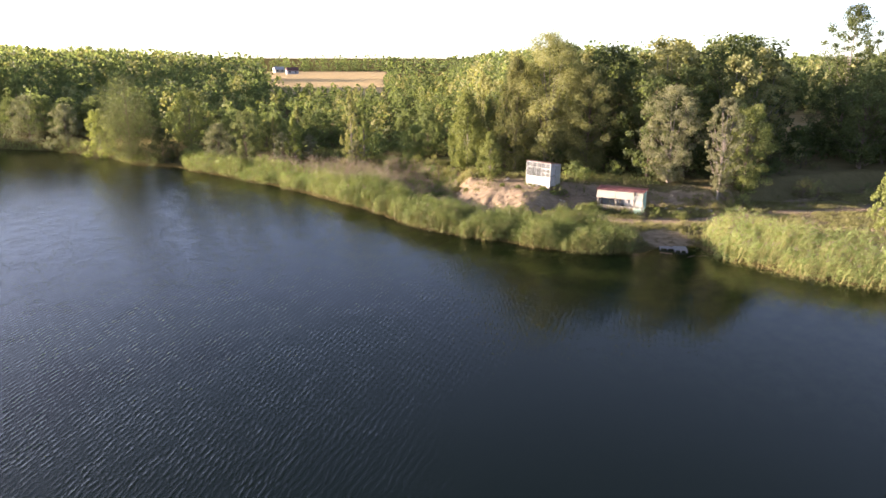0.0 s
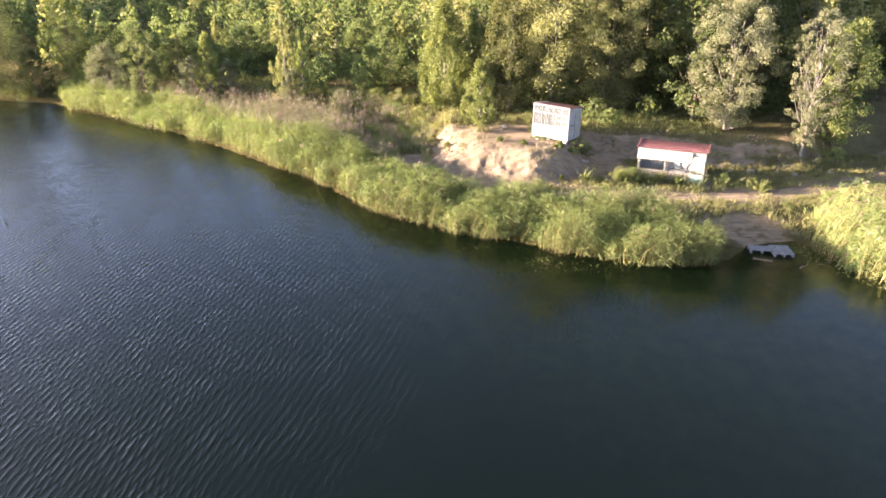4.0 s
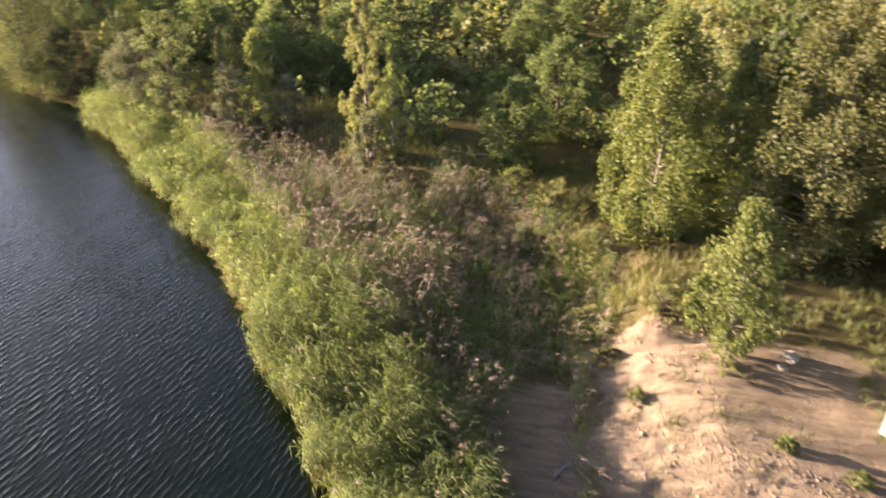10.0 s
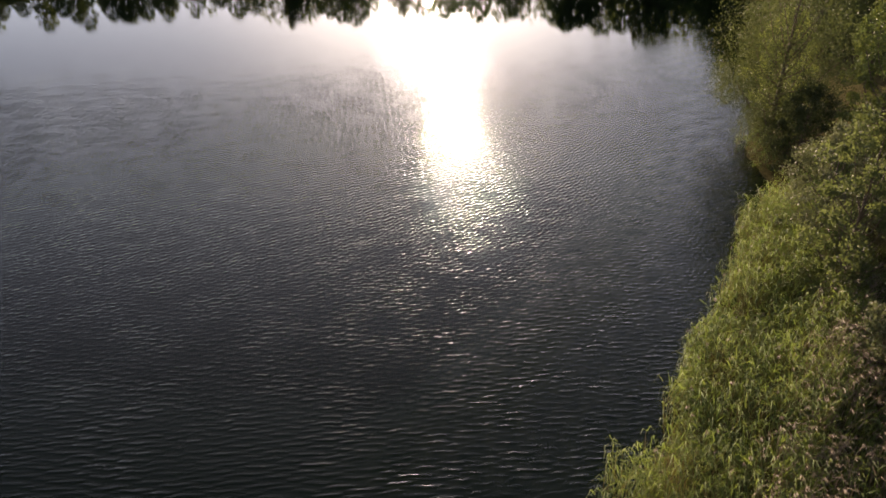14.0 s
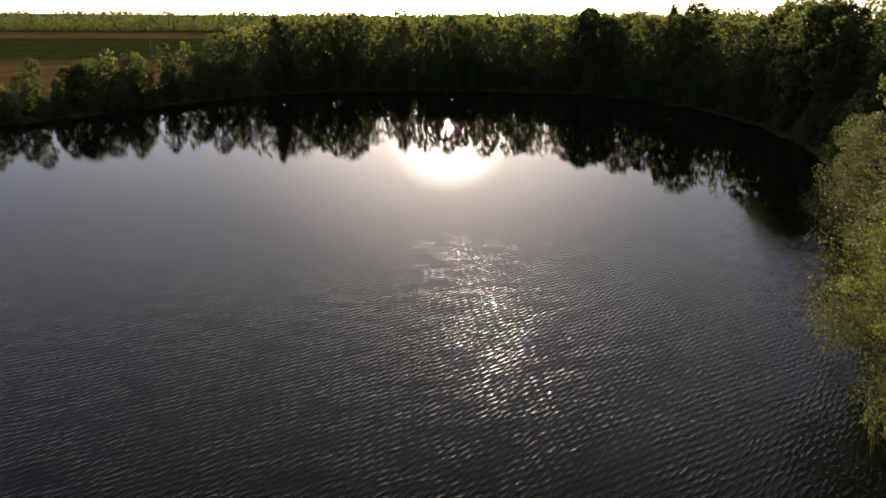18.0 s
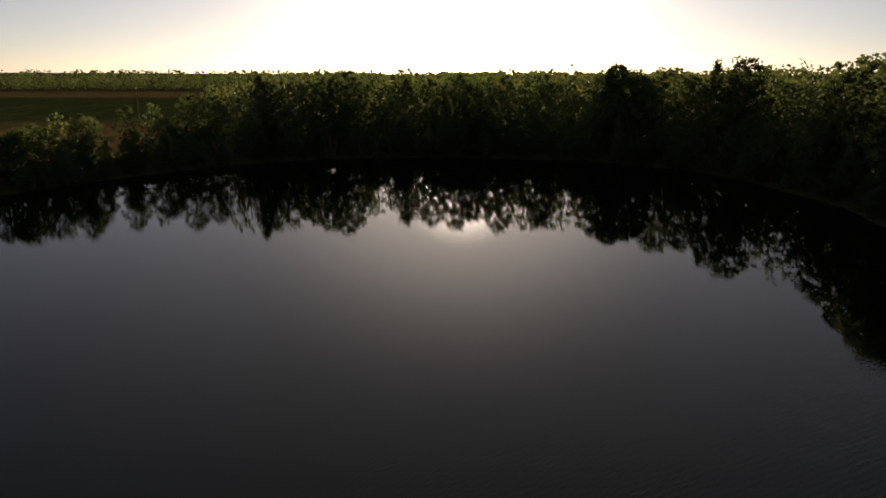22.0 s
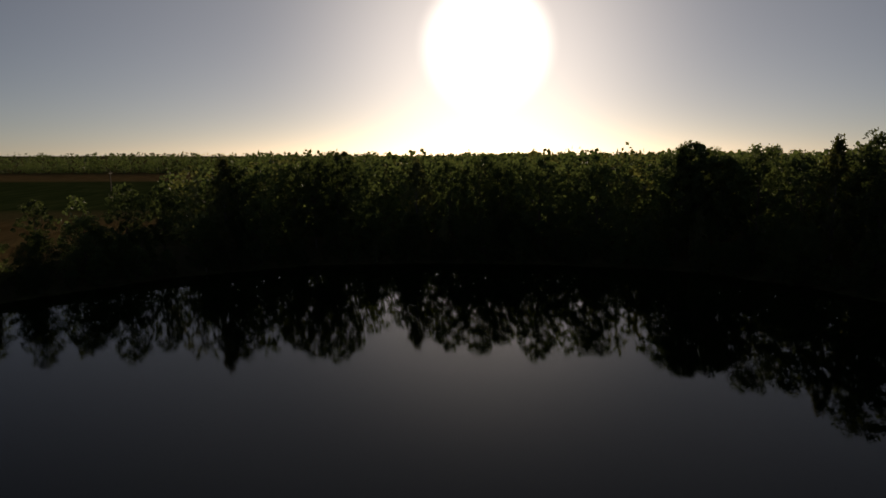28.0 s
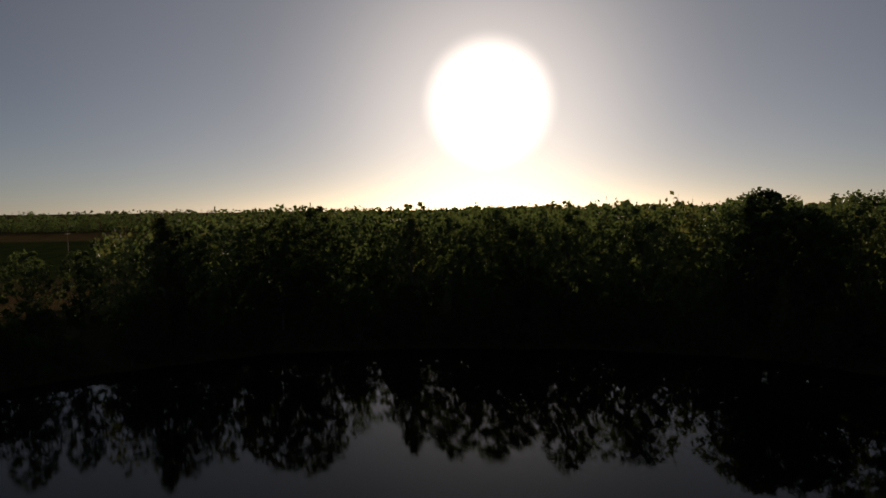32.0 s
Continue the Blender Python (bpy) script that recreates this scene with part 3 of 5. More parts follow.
def tree_meshes(kind, h, r, clear, clumps, per, leaf, seed, leaf_material, bark):
    rs = np.random.RandomState(seed)
    centre, p = crown_points(kind, h, r, clear, clumps, per, rs)
    v, f = leaf_quads(p, leaf, rs, 0.6 if kind == "poplar" else 0.0, 0.35 if kind == "willow" else 0.6)
    crown = mesh_np("crown", v, f, leaf_material)
    t0 = h * 0.011 + 0.03
    lean = rs.normal(0, 0.02 * h, 2)
    spine = [np.array([lean[0] * k * k, lean[1] * k * k, h * 0.92 * k - 0.3 * (k == 0)]) for k in np.linspace(0, 1, 7)]
    seg = [(spine[i], spine[i + 1], t0 * (1 - i / 6.6) * (1.25 if i == 0 else 1), t0 * (1 - (i + 1) / 6.6)) for i in range(6)]
    for c in centre[:: max(1, clumps // 26)]:
        k = np.clip(c[2] / (h * 0.92) * (0.55 if kind != "poplar" else 0.7), 0.06, 0.95)
        a = np.array([lean[0] * k * k, lean[1] * k * k, h * 0.92 * k])
        mid = a * 0.45 + c * 0.55 - np.array([0, 0, 0.06 * h * (kind != "poplar")])
        w = t0 * 0.45 * (1.05 - k)
        seg += [(a, mid, w, w * 0.6), (mid, c, w * 0.6, w * 0.2)]
    tv, tf = tubes(seg)
    return mesh_np("trunk", tv, tf, bark), crown


def plant(name, meshes, x, y, label, category, group="", turn=0.0, scale=1.0, z=None):
    z = float(height(x, y)) - 0.05 if z is None else z
    ob = thing(name, pose(x, y, z, 0, 0, turn), label, category, group)
    ob.scale = (scale,) * 3
    part("trunk", meshes[0], None, ob)
    part("crown", meshes[1], None, ob)
    return ob


def tree(name, kind, x, y, top, r, clear, clumps, per, leaf, seed, leaves, bark, label, category="tree", group=""):
    z = float(height(x, y))
    return plant(name, tree_meshes(kind, top - z, r, clear, clumps, per, leaf, seed, leaves, bark), x, y, label, category, group)


# The trees that stand by the shore, one by one.
tree("cottonwood_tree", "round", 12.8, 85.4, 19.2, 5.0, 0.10, 150, 369, 0.137, 11, LEAF_OLIVE, BARK_PALE, "tall olive-green poplar with pale limbs behind the white cabin")
tree("cottonwood_tree", "poplar", 8.8, 85.6, 16.4, 3.3, 0.06, 120, 324, 0.13, 12, LEAF_OLIVE, BARK_PALE, "tall narrow olive-green poplar beside the cabin")
tree("cottonwood_tree", "round", 17.2, 83.6, 15.5, 3.8, 0.08, 125, 324, 0.137, 13, LEAF_OLIVE, BARK, "broad olive poplar with drooping lower boughs")
tree("poplar_tree", "poplar", 3.0, 86.6, 12.2, 2.7, 0.03, 125, 252, 0.144, 14, LEAF_YELLOW, BARK_PALE, "dense conical yellow-green poplar above the dry reeds")
tree("poplar_tree", "poplar", 5.8, 87.2, 10.6, 2.4, 0.04, 100, 225, 0.144, 15, LEAF_YELLOW, BARK_PALE, "olive-green poplar close beside a taller one")
tree("young_poplar", "poplar", 5.3, 78.4, 8.1, 1.55, 0.10, 84, 120, 0.122, 16, LEAF_YELLOW, BARK_PALE, "young sunlit yellow-green poplar on the sandy mound")
tree("white_poplar", "open", 25.0, 76.6, 13.4, 3.5, 0.04, 150, 198, 0.122, 17, LEAF_ASH, BARK_PALE, "silvery white poplar with pale forked trunk and thin crown")
tree("white_poplar", "open", 28.8, 71.6, 12.6, 2.0, 0.08, 95, 180, 0.108, 18, LEAF_ASH, BARK_PALE, "slender silver-leaved poplar with white trunk on the bank edge")
tree("bank_tree", "round", 32.6, 74.6, 11.4, 2.9, 0.03, 92, 196, 0.144, 19, LEAF_YELLOW, BARK, "bushy yellow-green tree on the eroded bank")
tree("field_tree", "round", 56.8, 100.4, 12.6, 4.2, 0.05, 92, 196, 0.18, 20, LEAF_GREEN, BARK, "dark green broad tree beside the dry field")
tree("tall_poplar", "open", 70.0, 124, 25.0, 4.6, 0.3, 114, 109, 0.3, 21, LEAF_GREEN, BARK_PALE, "very tall open poplar rising over the wood")
tree("young_poplar", "poplar", 40.0, 61.5, 7.2, 1.3, 0.05, 57, 178, 0.122, 22, LEAF_YELLOW, BARK_PALE, "young yellow-green poplar behind the shore reeds")
tree("lombardy_poplar", "poplar", -12.3, 94.0, 12.2, 1.35, 0.03, 86, 178, 0.115, 23, LEAF_OLIVE, BARK_PALE, "narrow upright poplar with feathery spire")
tree("lombardy_poplar", "poplar", -10.6, 93.4, 9.4, 1.1, 0.03, 63, 162, 0.115, 24, LEAF_YELLOW, BARK_PALE, "shorter narrow poplar leaning on a taller spire")
tree("grey_willow_bush", "bush", -11.6, 92.3, 5.6, 1.3, 0.0, 40, 196, 0.108, 25, LEAF_SILVER, BARK, "low grey-green willow bush at the foot of poplars", "bush")
tree("locust_tree", "round", -3.8, 93.2, 7.6, 1.9, 0.02, 69, 211, 0.137, 26, LEAF_GREEN, BARK, "small round bright green tree on the slope")
tree("locust_tree", "round", -2.2, 99.0, 8.6, 2.3, 0.05, 63, 178, 0.151, 27, LEAF_GREEN, BARK, "dark green tree behind a small bright one")
tree("young_poplar", "poplar", -20.8, 97.8, 8.3, 1.5, 0.02, 69, 196, 0.122, 28, LEAF_YELLOW, BARK_PALE, "bright yellow-green young poplar above the reeds")
tree("lombardy_poplar", "poplar", -24.0, 99.2, 8.1, 0.85, 0.06, 51, 146, 0.115, 29, LEAF_OLIVE, BARK_PALE, "small slim poplar spire")
tree("grey_willow_bush", "bush", -22.6, 97.6, 6.2, 1.5, 0.0, 46, 178, 0.108, 30, LEAF_SILVER, BARK, "grey-green willow bush beside a young poplar", "bush")
tree("grey_willow_bush", "bush", -18.6, 97.4, 5.8, 1.3, 0.0, 36, 178, 0.108, 31, LEAF_SILVER, BARK, "pale grey willow bush in front of dark woods", "bush")
tree("willow_bush", "round", -28.2, 99.6, 9.0, 2.1, 0.0, 69, 196, 0.13, 32, LEAF_WILLOW, BARK, "bushy olive willow at the end of the reed bed")
tree("grey_willow_bush", "bush", -32.8, 102.0, 7.0, 2.4, 0.0, 69, 211, 0.115, 33, LEAF_SILVER, BARK, "rounded grey-leaved willow at the water", "bush")
tree("willow_tree", "willow", -49.3, 109.9, 13.8, 4.2, 0.06, 60, 720, 0.155, 34, LEAF_WILLOW, BARK, "large weeping willow leaning over the lake edge")
tree("willow_bush", "bush", -43.6, 108.2, 5.6, 2.3, 0.0, 60, 180, 0.14, 41, LEAF_WILLOW, BARK, "dark olive willow bush between the reeds and the big willow", "bush")
tree("locust_tree", "round", -39.5, 109.5, 11.4, 2.6, 0.05, 74, 196, 0.151, 35, LEAF_YELLOW, BARK, "yellow-green tree beside the large willow")
tree("willow_bush", "bush", -56.5, 115.0, 8.0, 2.6, 0.0, 69, 196, 0.144, 36, LEAF_YELLOW, BARK, "yellow-green bush at the water's edge", "bush")
tree("grey_willow_bush", "bush", -67.0, 124.5, 8.2, 3.2, 0.0, 69, 196, 0.151, 37, LEAF_SILVER, BARK, "wide grey willow bush on the far bank", "bush")
tree("grey_willow_bush", "bush", -75.5, 128.0, 9.4, 3.6, 0.0, 69, 196, 0.151, 38, LEAF_SILVER, BARK, "pale willow bush in the hazy corner of the lake", "bush")

tree("emergent_tree", "open", -182.5, 141, 18.2, 3.6, 0.25, 110, 90, 0.34, 39, LEAF_GREEN, BARK, "tall open tree standing out over the far wood")
tree("emergent_tree", "round", -179.0, 145, 15.8, 3.2, 0.2, 90, 90, 0.34, 40, LEAF_GREEN, BARK, "rounded tree beside a taller one in the far wood")
for k, (x, y, top, kind) in enumerate(((-166, 157, 17, "round"), (-132, 156, 18.2, "open"), (-127, 155, 18.6, "round"), (-121, 152, 17.3, "open"), (-140, 158, 16.8, "round"), (-112, 150, 16.5, "open"))):
    tree("tall_tree", kind, x, y, top, 3.3, 0.2, 90, 80, 0.34, 600 + k, LEAF_GREEN, BARK, "tall tree rising over the wood on the far bank", "tree", "tall trees of the far bank")


# ---- woods ----
def scatter(x0, x1, y0, y1, step, seed):
    rs = np.random.RandomState(seed)
    gx, gy = np.meshgrid(np.arange(x0, x1, step), np.arange(y0, y1, step))
    gx = gx + (np.arange(gx.shape[0]) % 2)[:, None] * step / 2
    p = np.stack([gx.ravel(), gy.ravel()], 1)
    return p + rs.uniform(-0.42, 0.42, p.shape) * step, rs


KINDS = [tree_meshes("round", 10, 3.2, 0.10, 80, 70, 0.29, 101, LEAF_GREEN, BARK), tree_meshes("round", 10, 2.7, 0.14, 80, 70, 0.29, 102, LEAF_GREEN, BARK),
         tree_meshes("poplar", 10, 2.0, 0.08, 80, 66, 0.27, 103, LEAF_OLIVE, BARK_PALE), tree_meshes("open", 10, 2.8, 0.16, 80, 66, 0.27, 104, LEAF_GREEN, BARK),
         tree_meshes("bush", 10, 4.2, 0.02, 90, 80, 0.32, 105, LEAF_GREEN, BARK),
         tree_meshes("round", 10, 3.0, 0.10, 80, 75, 0.25, 106, LEAF_GREEN, BARK), tree_meshes("open", 10, 2.8, 0.14, 80, 75, 0.24, 107, LEAF_OLIVE, BARK_PALE)]
NAMES = [("wood_tree", "broad dark green tree in the wood"), ("wood_tree", "green tree with dense rounded crown in the wood"), ("wood_poplar", "olive-green poplar in the wood"),
         ("wood_tree", "open-crowned green tree in the wood"), ("thicket_tree", "low spreading green thicket tree"),
         ("wood_tree", "leafy dark green tree behind the clearing"), ("wood_poplar", "olive poplar with pale limbs behind the clearing")]
FIRST = {}
FAR = {"leaf_green": [], "leaf_yellow": [], "leaf_olive": []}


def wood_tree(x, y, h, kind, rs, group):
    z, turn, s = float(height(x, y)) - 0.1, rs.uniform(0, 360), h / 10
    if kind not in FIRST:
        FIRST[kind] = plant(NAMES[kind][0], KINDS[kind], x, y, NAMES[kind][1], "tree", group, turn, 1, z)
        FIRST[kind].scale = (s, s, s)
        return
    ob = copy_thing(FIRST[kind], pose(x, y, z, 0, 0, turn))
    wide = s * rs.uniform(0.85, 1.2)
    ob.scale = (wide, wide, s)
    ob["group"] = group


def far_tree(x, y, h, r, rs, tone, coarse=1.0):
    n = int(26 / coarse)
    _, p = crown_points("round" if rs.rand() < 0.7 else "open", h, r, 0.0, n, 9, rs)
    FAR[tone].append((p + (x, y, float(height(x, y))), np.full(len(p), (0.3 + 0.48 * coarse) * (h / 11) ** 0.5)))


def canopy(x, y):
    """How high the woods stand, in metres."""
    if x > 4:
        return np.interp(x, [4, 14, 40, 60, 130], [9.0, 13.6, 14.6, 13.6, 12.5])
    if x > -50:
        return np.interp(y, [90, 130, 200, 320], [5.0, 5.0, 5.0, 6])
    if x > -84:
        return 6.5 + 0.015 * (y - 110)
    if y > 125:
        return np.interp(x, [-300, -185, -150, -110, -84], [12.5, 13.6, 15.6, 15.2, 9.5])
    return np.interp(x, [-330, -240, -190], [11.5, 12.4, 13.0]) * np.interp(y, [28, 44, 56, 73], [0.4, 0.5, 0.64, 1.0])


def woods():
    p, rs = scatter(-400, 150, 20, 330, 5.6, 7)
    d, e = outside(p[:, 0], p[:, 1], LAKE), outside(p[:, 0], p[:, 1], LOW)
    count = 0
    for (x, y), dd, ee in zip(p, d, e):
        west = x < -84
        if ee < (-2.2 if west else 2.5) or dd < 0.8 or (x > 42 and y < 84) or (-3 < x < 22 and y < 84.5) or (22 <= x <= 44 and y < 78):
            continue
        if np.hypot(((x - 70) - 0.42 * (y - 140)) / 9, (y - 140) / 46) < 1 or (-9 < x < 3 and y < 91) or (x > 38 and y < 150 and abs(x - 0.515 * y) < 2.5 + 0.02 * y) or (-34 < x < 3 and y < 103 + 2 * math.sin(x)) or (-0.25 < x / y < -0.08 and y > 225):
            continue
        if -44 < x < 3 and y < 116 and rs.rand() < 0.5:
            continue
        if west and y < 58 and ee > 7 + 0.04 * rs.rand() * y:
            continue
        h = canopy(x, y) * (rs.uniform(0.88, 1.12) if x < -84 else rs.uniform(0.82, 1.15))
        if west and ee < 1.5:
            h *= rs.uniform(0.35, 0.8)
        near = (x > -60 and x < 75 and y < 122) or (x < -60 and dd < 9)
        kind = 4 if h < 8 and rs.rand() < 0.5 else rs.randint(0, 4)
        if x > 1 and y < 104:
            kind = 5 if rs.rand() < 0.65 else 6
        if near and count < 300:
            wood_tree(x, y, h, kind, rs, "trees of the lakeside woods")
            count += 1
        else:
            tone = "leaf_yellow" if (-50 < x < 4 and rs.rand() < 0.12) else ("leaf_olive" if rs.rand() < 0.25 else "leaf_green")
            far_tree(x, y, h, h * rs.uniform(0.26, 0.36), rs, tone, 0.55 if (x > -75 and y < 190) else (0.65 if dd < 32 and x < -84 else 1.2 if y < 190 and x > -240 else (1.0 if x > -150 and y < 330 else 2.3)))
    # undergrowth that fills the wood between the trunks
    p, _ = scatter(-62, 74, 86, 126, 3.4, 19)
    for x, y in p:
        if outside(np.array(x), np.array(y), LOW) > 5 and not (-9 < x < 3 and y < 93) and not (x < 10.5 and y < 87.5) and not (x < 13 and y < 80.5) and not (x > 40 and y < 90) and not (x < 3 and y < 118 and rs.rand() < 0.3):
            far_tree(x, y, rs.uniform(1.4, 3.4), rs.uniform(1.4, 2.4), rs, "leaf_green" if rs.rand() < 0.8 else "leaf_olive", 0.6 if -36 < x < 26 and y < 100 else 1.3)
    p, _ = scatter(13, 42, 79, 86, 2.6, 23)
    for x, y in p:
        if outside(np.array(x), np.array(y), LOW) > 5 and rs.rand() < 0.55:
            far_tree(x, y, rs.uniform(0.8, 1.9), rs.uniform(0.7, 1.3), rs, "leaf_green", 0.3)
    # the fringe of bushes and low boughs over the western waterline
    west_shore = [q for q in LAKE if q[0] < -84]
    for (ax, ay), (bx, by) in zip(west_shore, west_shore[1:]):
        if ay < 0:
            continue
        length = math.hypot(bx - ax, by - ay)
        nx, ny = (by - ay) / length, -(bx - ax) / length
        side = 1 if outside(np.array((ax + bx) / 2 + nx), np.array((ay + by) / 2 + ny), LAKE) > 0 else -1
        for row, (off, lo, hi) in enumerate(((1.0, 2.6, 4.4), (3.6, 4.0, 7.5))):
            for k in range(int(length / 3.0)):
                t = (k + rs.rand()) / (length / 3.0)
                x, y = ax + (bx - ax) * t + side * nx * (off + rs.rand()), ay + (by - ay) * t + side * ny * (off + rs.rand())
                wood_tree(x, y, rs.uniform(lo, hi) * (1 if y > 40 else 0.8), 4 if rs.rand() < 0.6 else rs.randint(0, 4), rs, "bushes over the far waterline")
    # distant lines of trees between the fields, out to the horizon
    for k in range(1500):
        a, dist = rs.uniform(0, 2 * np.pi), 340 * (1 + rs.rand() * 1.0) ** rs.uniform(1, 3.6)
        x, y = -40 + dist * np.cos(a), 90 + dist * np.sin(a)
        belt = fractal(x * 0.004, y * 0.0015, 3) + 0.25 * (dist > 1400)
        if belt < 0.02 or (x < -190 and x > -585 and -900 < y < 72) or (abs(x + 70) < 45 and y < 640) or outside(np.array(x), np.array(y), LAKE) < 40:
            continue
        for j in range(3):
            far_tree(x + rs.normal(0, 14), y + rs.normal(0, 14), rs.uniform(8, 14) + 0.002 * dist, rs.uniform(4, 7), rs, "leaf_green", 3.2)
    # the tree belt behind the western fields, and the one across the northern meadow
    for k in range(230):
        far_tree(-590 - rs.rand() * 40, -620 + k * 3.4, rs.uniform(9, 14) * (1.12 if rs.rand() < 0.04 else 1), 4.5, rs, "leaf_green", 1.2)
        far_tree(-585 - rs.rand() * 30, -620 + k * 3.4, rs.uniform(4, 7), 4.5, rs, "leaf_green", 1.4)
        far_tree(-640 - rs.rand() * 60, -620 + k * 3.6, rs.uniform(9, 13), 5, rs, "leaf_green", 1.6)
        far_tree(-320 + k * 2.2, 640 + rs.rand() * 60 + 0.1 * k, rs.uniform(9, 13), 4.5, rs, "leaf_green", 1.8)
    for k in range(150):
        far_tree(-290 + k * 1.2, 345 + rs.rand() * 60 + abs(k - 40) * 0.5, rs.uniform(11, 17), 4.5, rs, "leaf_green", 1.6)
    for (tone, lots), material in zip(FAR.items(), (LEAF_GREEN, LEAF_YELLOW, LEAF_OLIVE)):
        pts, size = np.concatenate([a for a, _ in lots]), np.concatenate([b for _, b in lots])
        v, f = leaf_quads(pts, size, rs, 0.0, 0.75)
        ob = new("woods", mesh_np("woods", v, f, material))
        tagged(ob, "dense green woods and tree belts reaching to the horizon", "woods", kind="stuff")


woods()


# ---- reeds and grass ----
def blades(root, tipdir, length, width, rs, bend=0.35):
    """Bent strips of two quads each."""
    n = len(root)
    side = unit(np.cross(tipdir, rs.normal(size=(n, 3)))) * (width * 0.5)[:, None]
    mid = root + tipdir * (length * 0.55)[:, None]
    tip = root + unit(tipdir + np.stack([np.full(n, bend), np.full(n, -bend * 0.3), np.full(n, -bend)], 1)) * length[:, None]
    v = np.stack([root - side * 0.6, root + side * 0.6, mid + side, mid - side, tip + side * 0.12, tip - side * 0.12], 1).reshape(-1, 3)
    b = np.arange(n)[:, None] * 6
    return v, np.concatenate([b + (0, 1, 2, 3), b + (3, 2, 4, 5)])


def stand(name, xy, hmin, hmax, leaf_material, seed, label, plume=0.0, leaves=5, stem_material=REED_STEM, lean=0.12, spread=1.0):
    """A stand of reeds: stems, leaf blades and feathery plumes."""
    rs = np.random.RandomState(seed)
    n = len(xy)
    clump = 0.78 + 0.5 * (fractal(xy[:, 0] * 0.42, xy[:, 1] * 0.42, 3) + 0.5)
    # every reed belongs to a tussock, is tallest at its heart and leans out at its rim
    best, away = np.full(n, 9.0), np.zeros((n, 2))
    cell = np.floor(xy / 2.1).astype(int)
    for i in (-1, 0, 1):
        for j in (-1, 0, 1):
            c = cell + (i, j)
            heart = (c + np.column_stack([GRAIN[c[:, 0] % 256, c[:, 1] % 256], GRAIN[c[:, 1] % 256, (c[:, 0] + 77) % 256]])) * 2.1
            dist = np.hypot(*(xy - heart).T)
            nearer = dist < best
            best, away = np.where(nearer, dist, best), np.where(nearer[:, None], xy - heart, away)
    h = rs.uniform(hmin, hmax, n) * clump * (1.12 - 0.5 * np.clip(best / 1.4, 0, 1) ** 2)
    h *= 1 - 0.55 * smooth((xy[:, 0] + 9) / 7) * smooth((outside(xy[:, 0], xy[:, 1], LAKE) - 5) / 2.5)
    h *= 1 - 0.22 * smooth((xy[:, 0] + 9) / 7) * smooth((outside(xy[:, 0], xy[:, 1], LAKE) - 1.8) / 2.2) * smooth((12 - xy[:, 0]) / 4)
    h *= 1 - 0.2 * smooth((xy[:, 0] + 6) / 3) * smooth((xy[:, 1] - 69) / 3) * smooth((82 - xy[:, 1]) / 3)
    root = np.column_stack([xy, height(xy[:, 0], xy[:, 1])])
    root[:, 2] = np.maximum(root[:, 2], -0.5)
    way = unit(np.column_stack([rs.normal(lean, 0.10, n), rs.normal(-lean * 0.4, 0.10, n), np.ones(n)]) + np.column_stack([away * 0.2, np.zeros(n)]))
    ob = thing(name, pose(0, 0, 0), label, "reeds", kind="stuff")
    v, f = blades(root, way, h * 0.92, np.full(n, 0.02), rs, 0.12)
    part("stems", mesh_np("stems", v, f, stem_material), None, ob)
    k = np.repeat(np.arange(n), leaves)
    at = rs.uniform(0.12, 1.0, len(k))
    start = root[k] + way[k] * (h[k] * at * 0.92)[:, None]
    out = rs.normal(size=(len(k), 3)) * (spread, spread, 0.3) + (0.55 * spread, -0.2 * spread, 0.75)
    v, f = blades(start, unit(out), rs.uniform(0.32, 0.68, len(k)), rs.uniform(0.02, 0.038, len(k)) * (0.55 + 0.45 * spread), rs, 0.75 * spread)
    part("leaves", mesh_np("leaves", v, f, leaf_material), None, ob)
    if plume:
        m = rs.rand(n) < plume
        start = (root + way * (h * 0.9)[:, None])[m]
        j = np.repeat(np.arange(len(start)), 6)
        v, f = blades(start[j], unit(rs.normal(size=(len(j), 3)) * 0.16 + (0.25, -0.1, 0.95)), rs.uniform(0.2, 0.4, len(j)), rs.uniform(0.012, 0.028, len(j)), rs, 0.35)
        part("plumes", mesh_np("plumes", v, f, REED_DRY), None, ob)
    return ob


def pick(n, x0, x1, y0, y1, keep, seed):
    rs = np.random.RandomState(seed)
    p = np.column_stack([rs.uniform(x0, x1, n), rs.uniform(y0, y1, n)])
    d, e = outside(p[:, 0], p[:, 1], LAKE), outside(p[:, 0], p[:, 1], LOW)
    return p[keep(p[:, 0], p[:, 1], d, e, rs.rand(n))]


TRACK = [(-0.6, 77), (0.2, 71.5), (4, 67.8), (10, 66.8), (18, 66), (26, 66.3), (34, 69), (48, 71)]
off_track = lambda x, y: along(x, y, TRACK) + 0.8 * fractal(x * 0.9, y * 0.9, 2)
stand("reed_bed", pick(75000, -12, 17.6, 56, 82, lambda x, y, d, e, q: (d > -0.15 + 2.2 * fractal(x * 0.35, y * 0.35, 2)) & (d < 4.6 + 1.2 * fractal(x * 0.3, y * 0.3)) & (off_track(x, y) > 1.3) & (q < 0.9) & (x < 16.1 - 0.5 * np.maximum(d, 0)), 41),
      1.8, 2.6, REED_GREEN, 51, "tall green reeds with straw-coloured feet along the lake shore", 0.008, 7, REED_STEM, 0.12, 0.65)
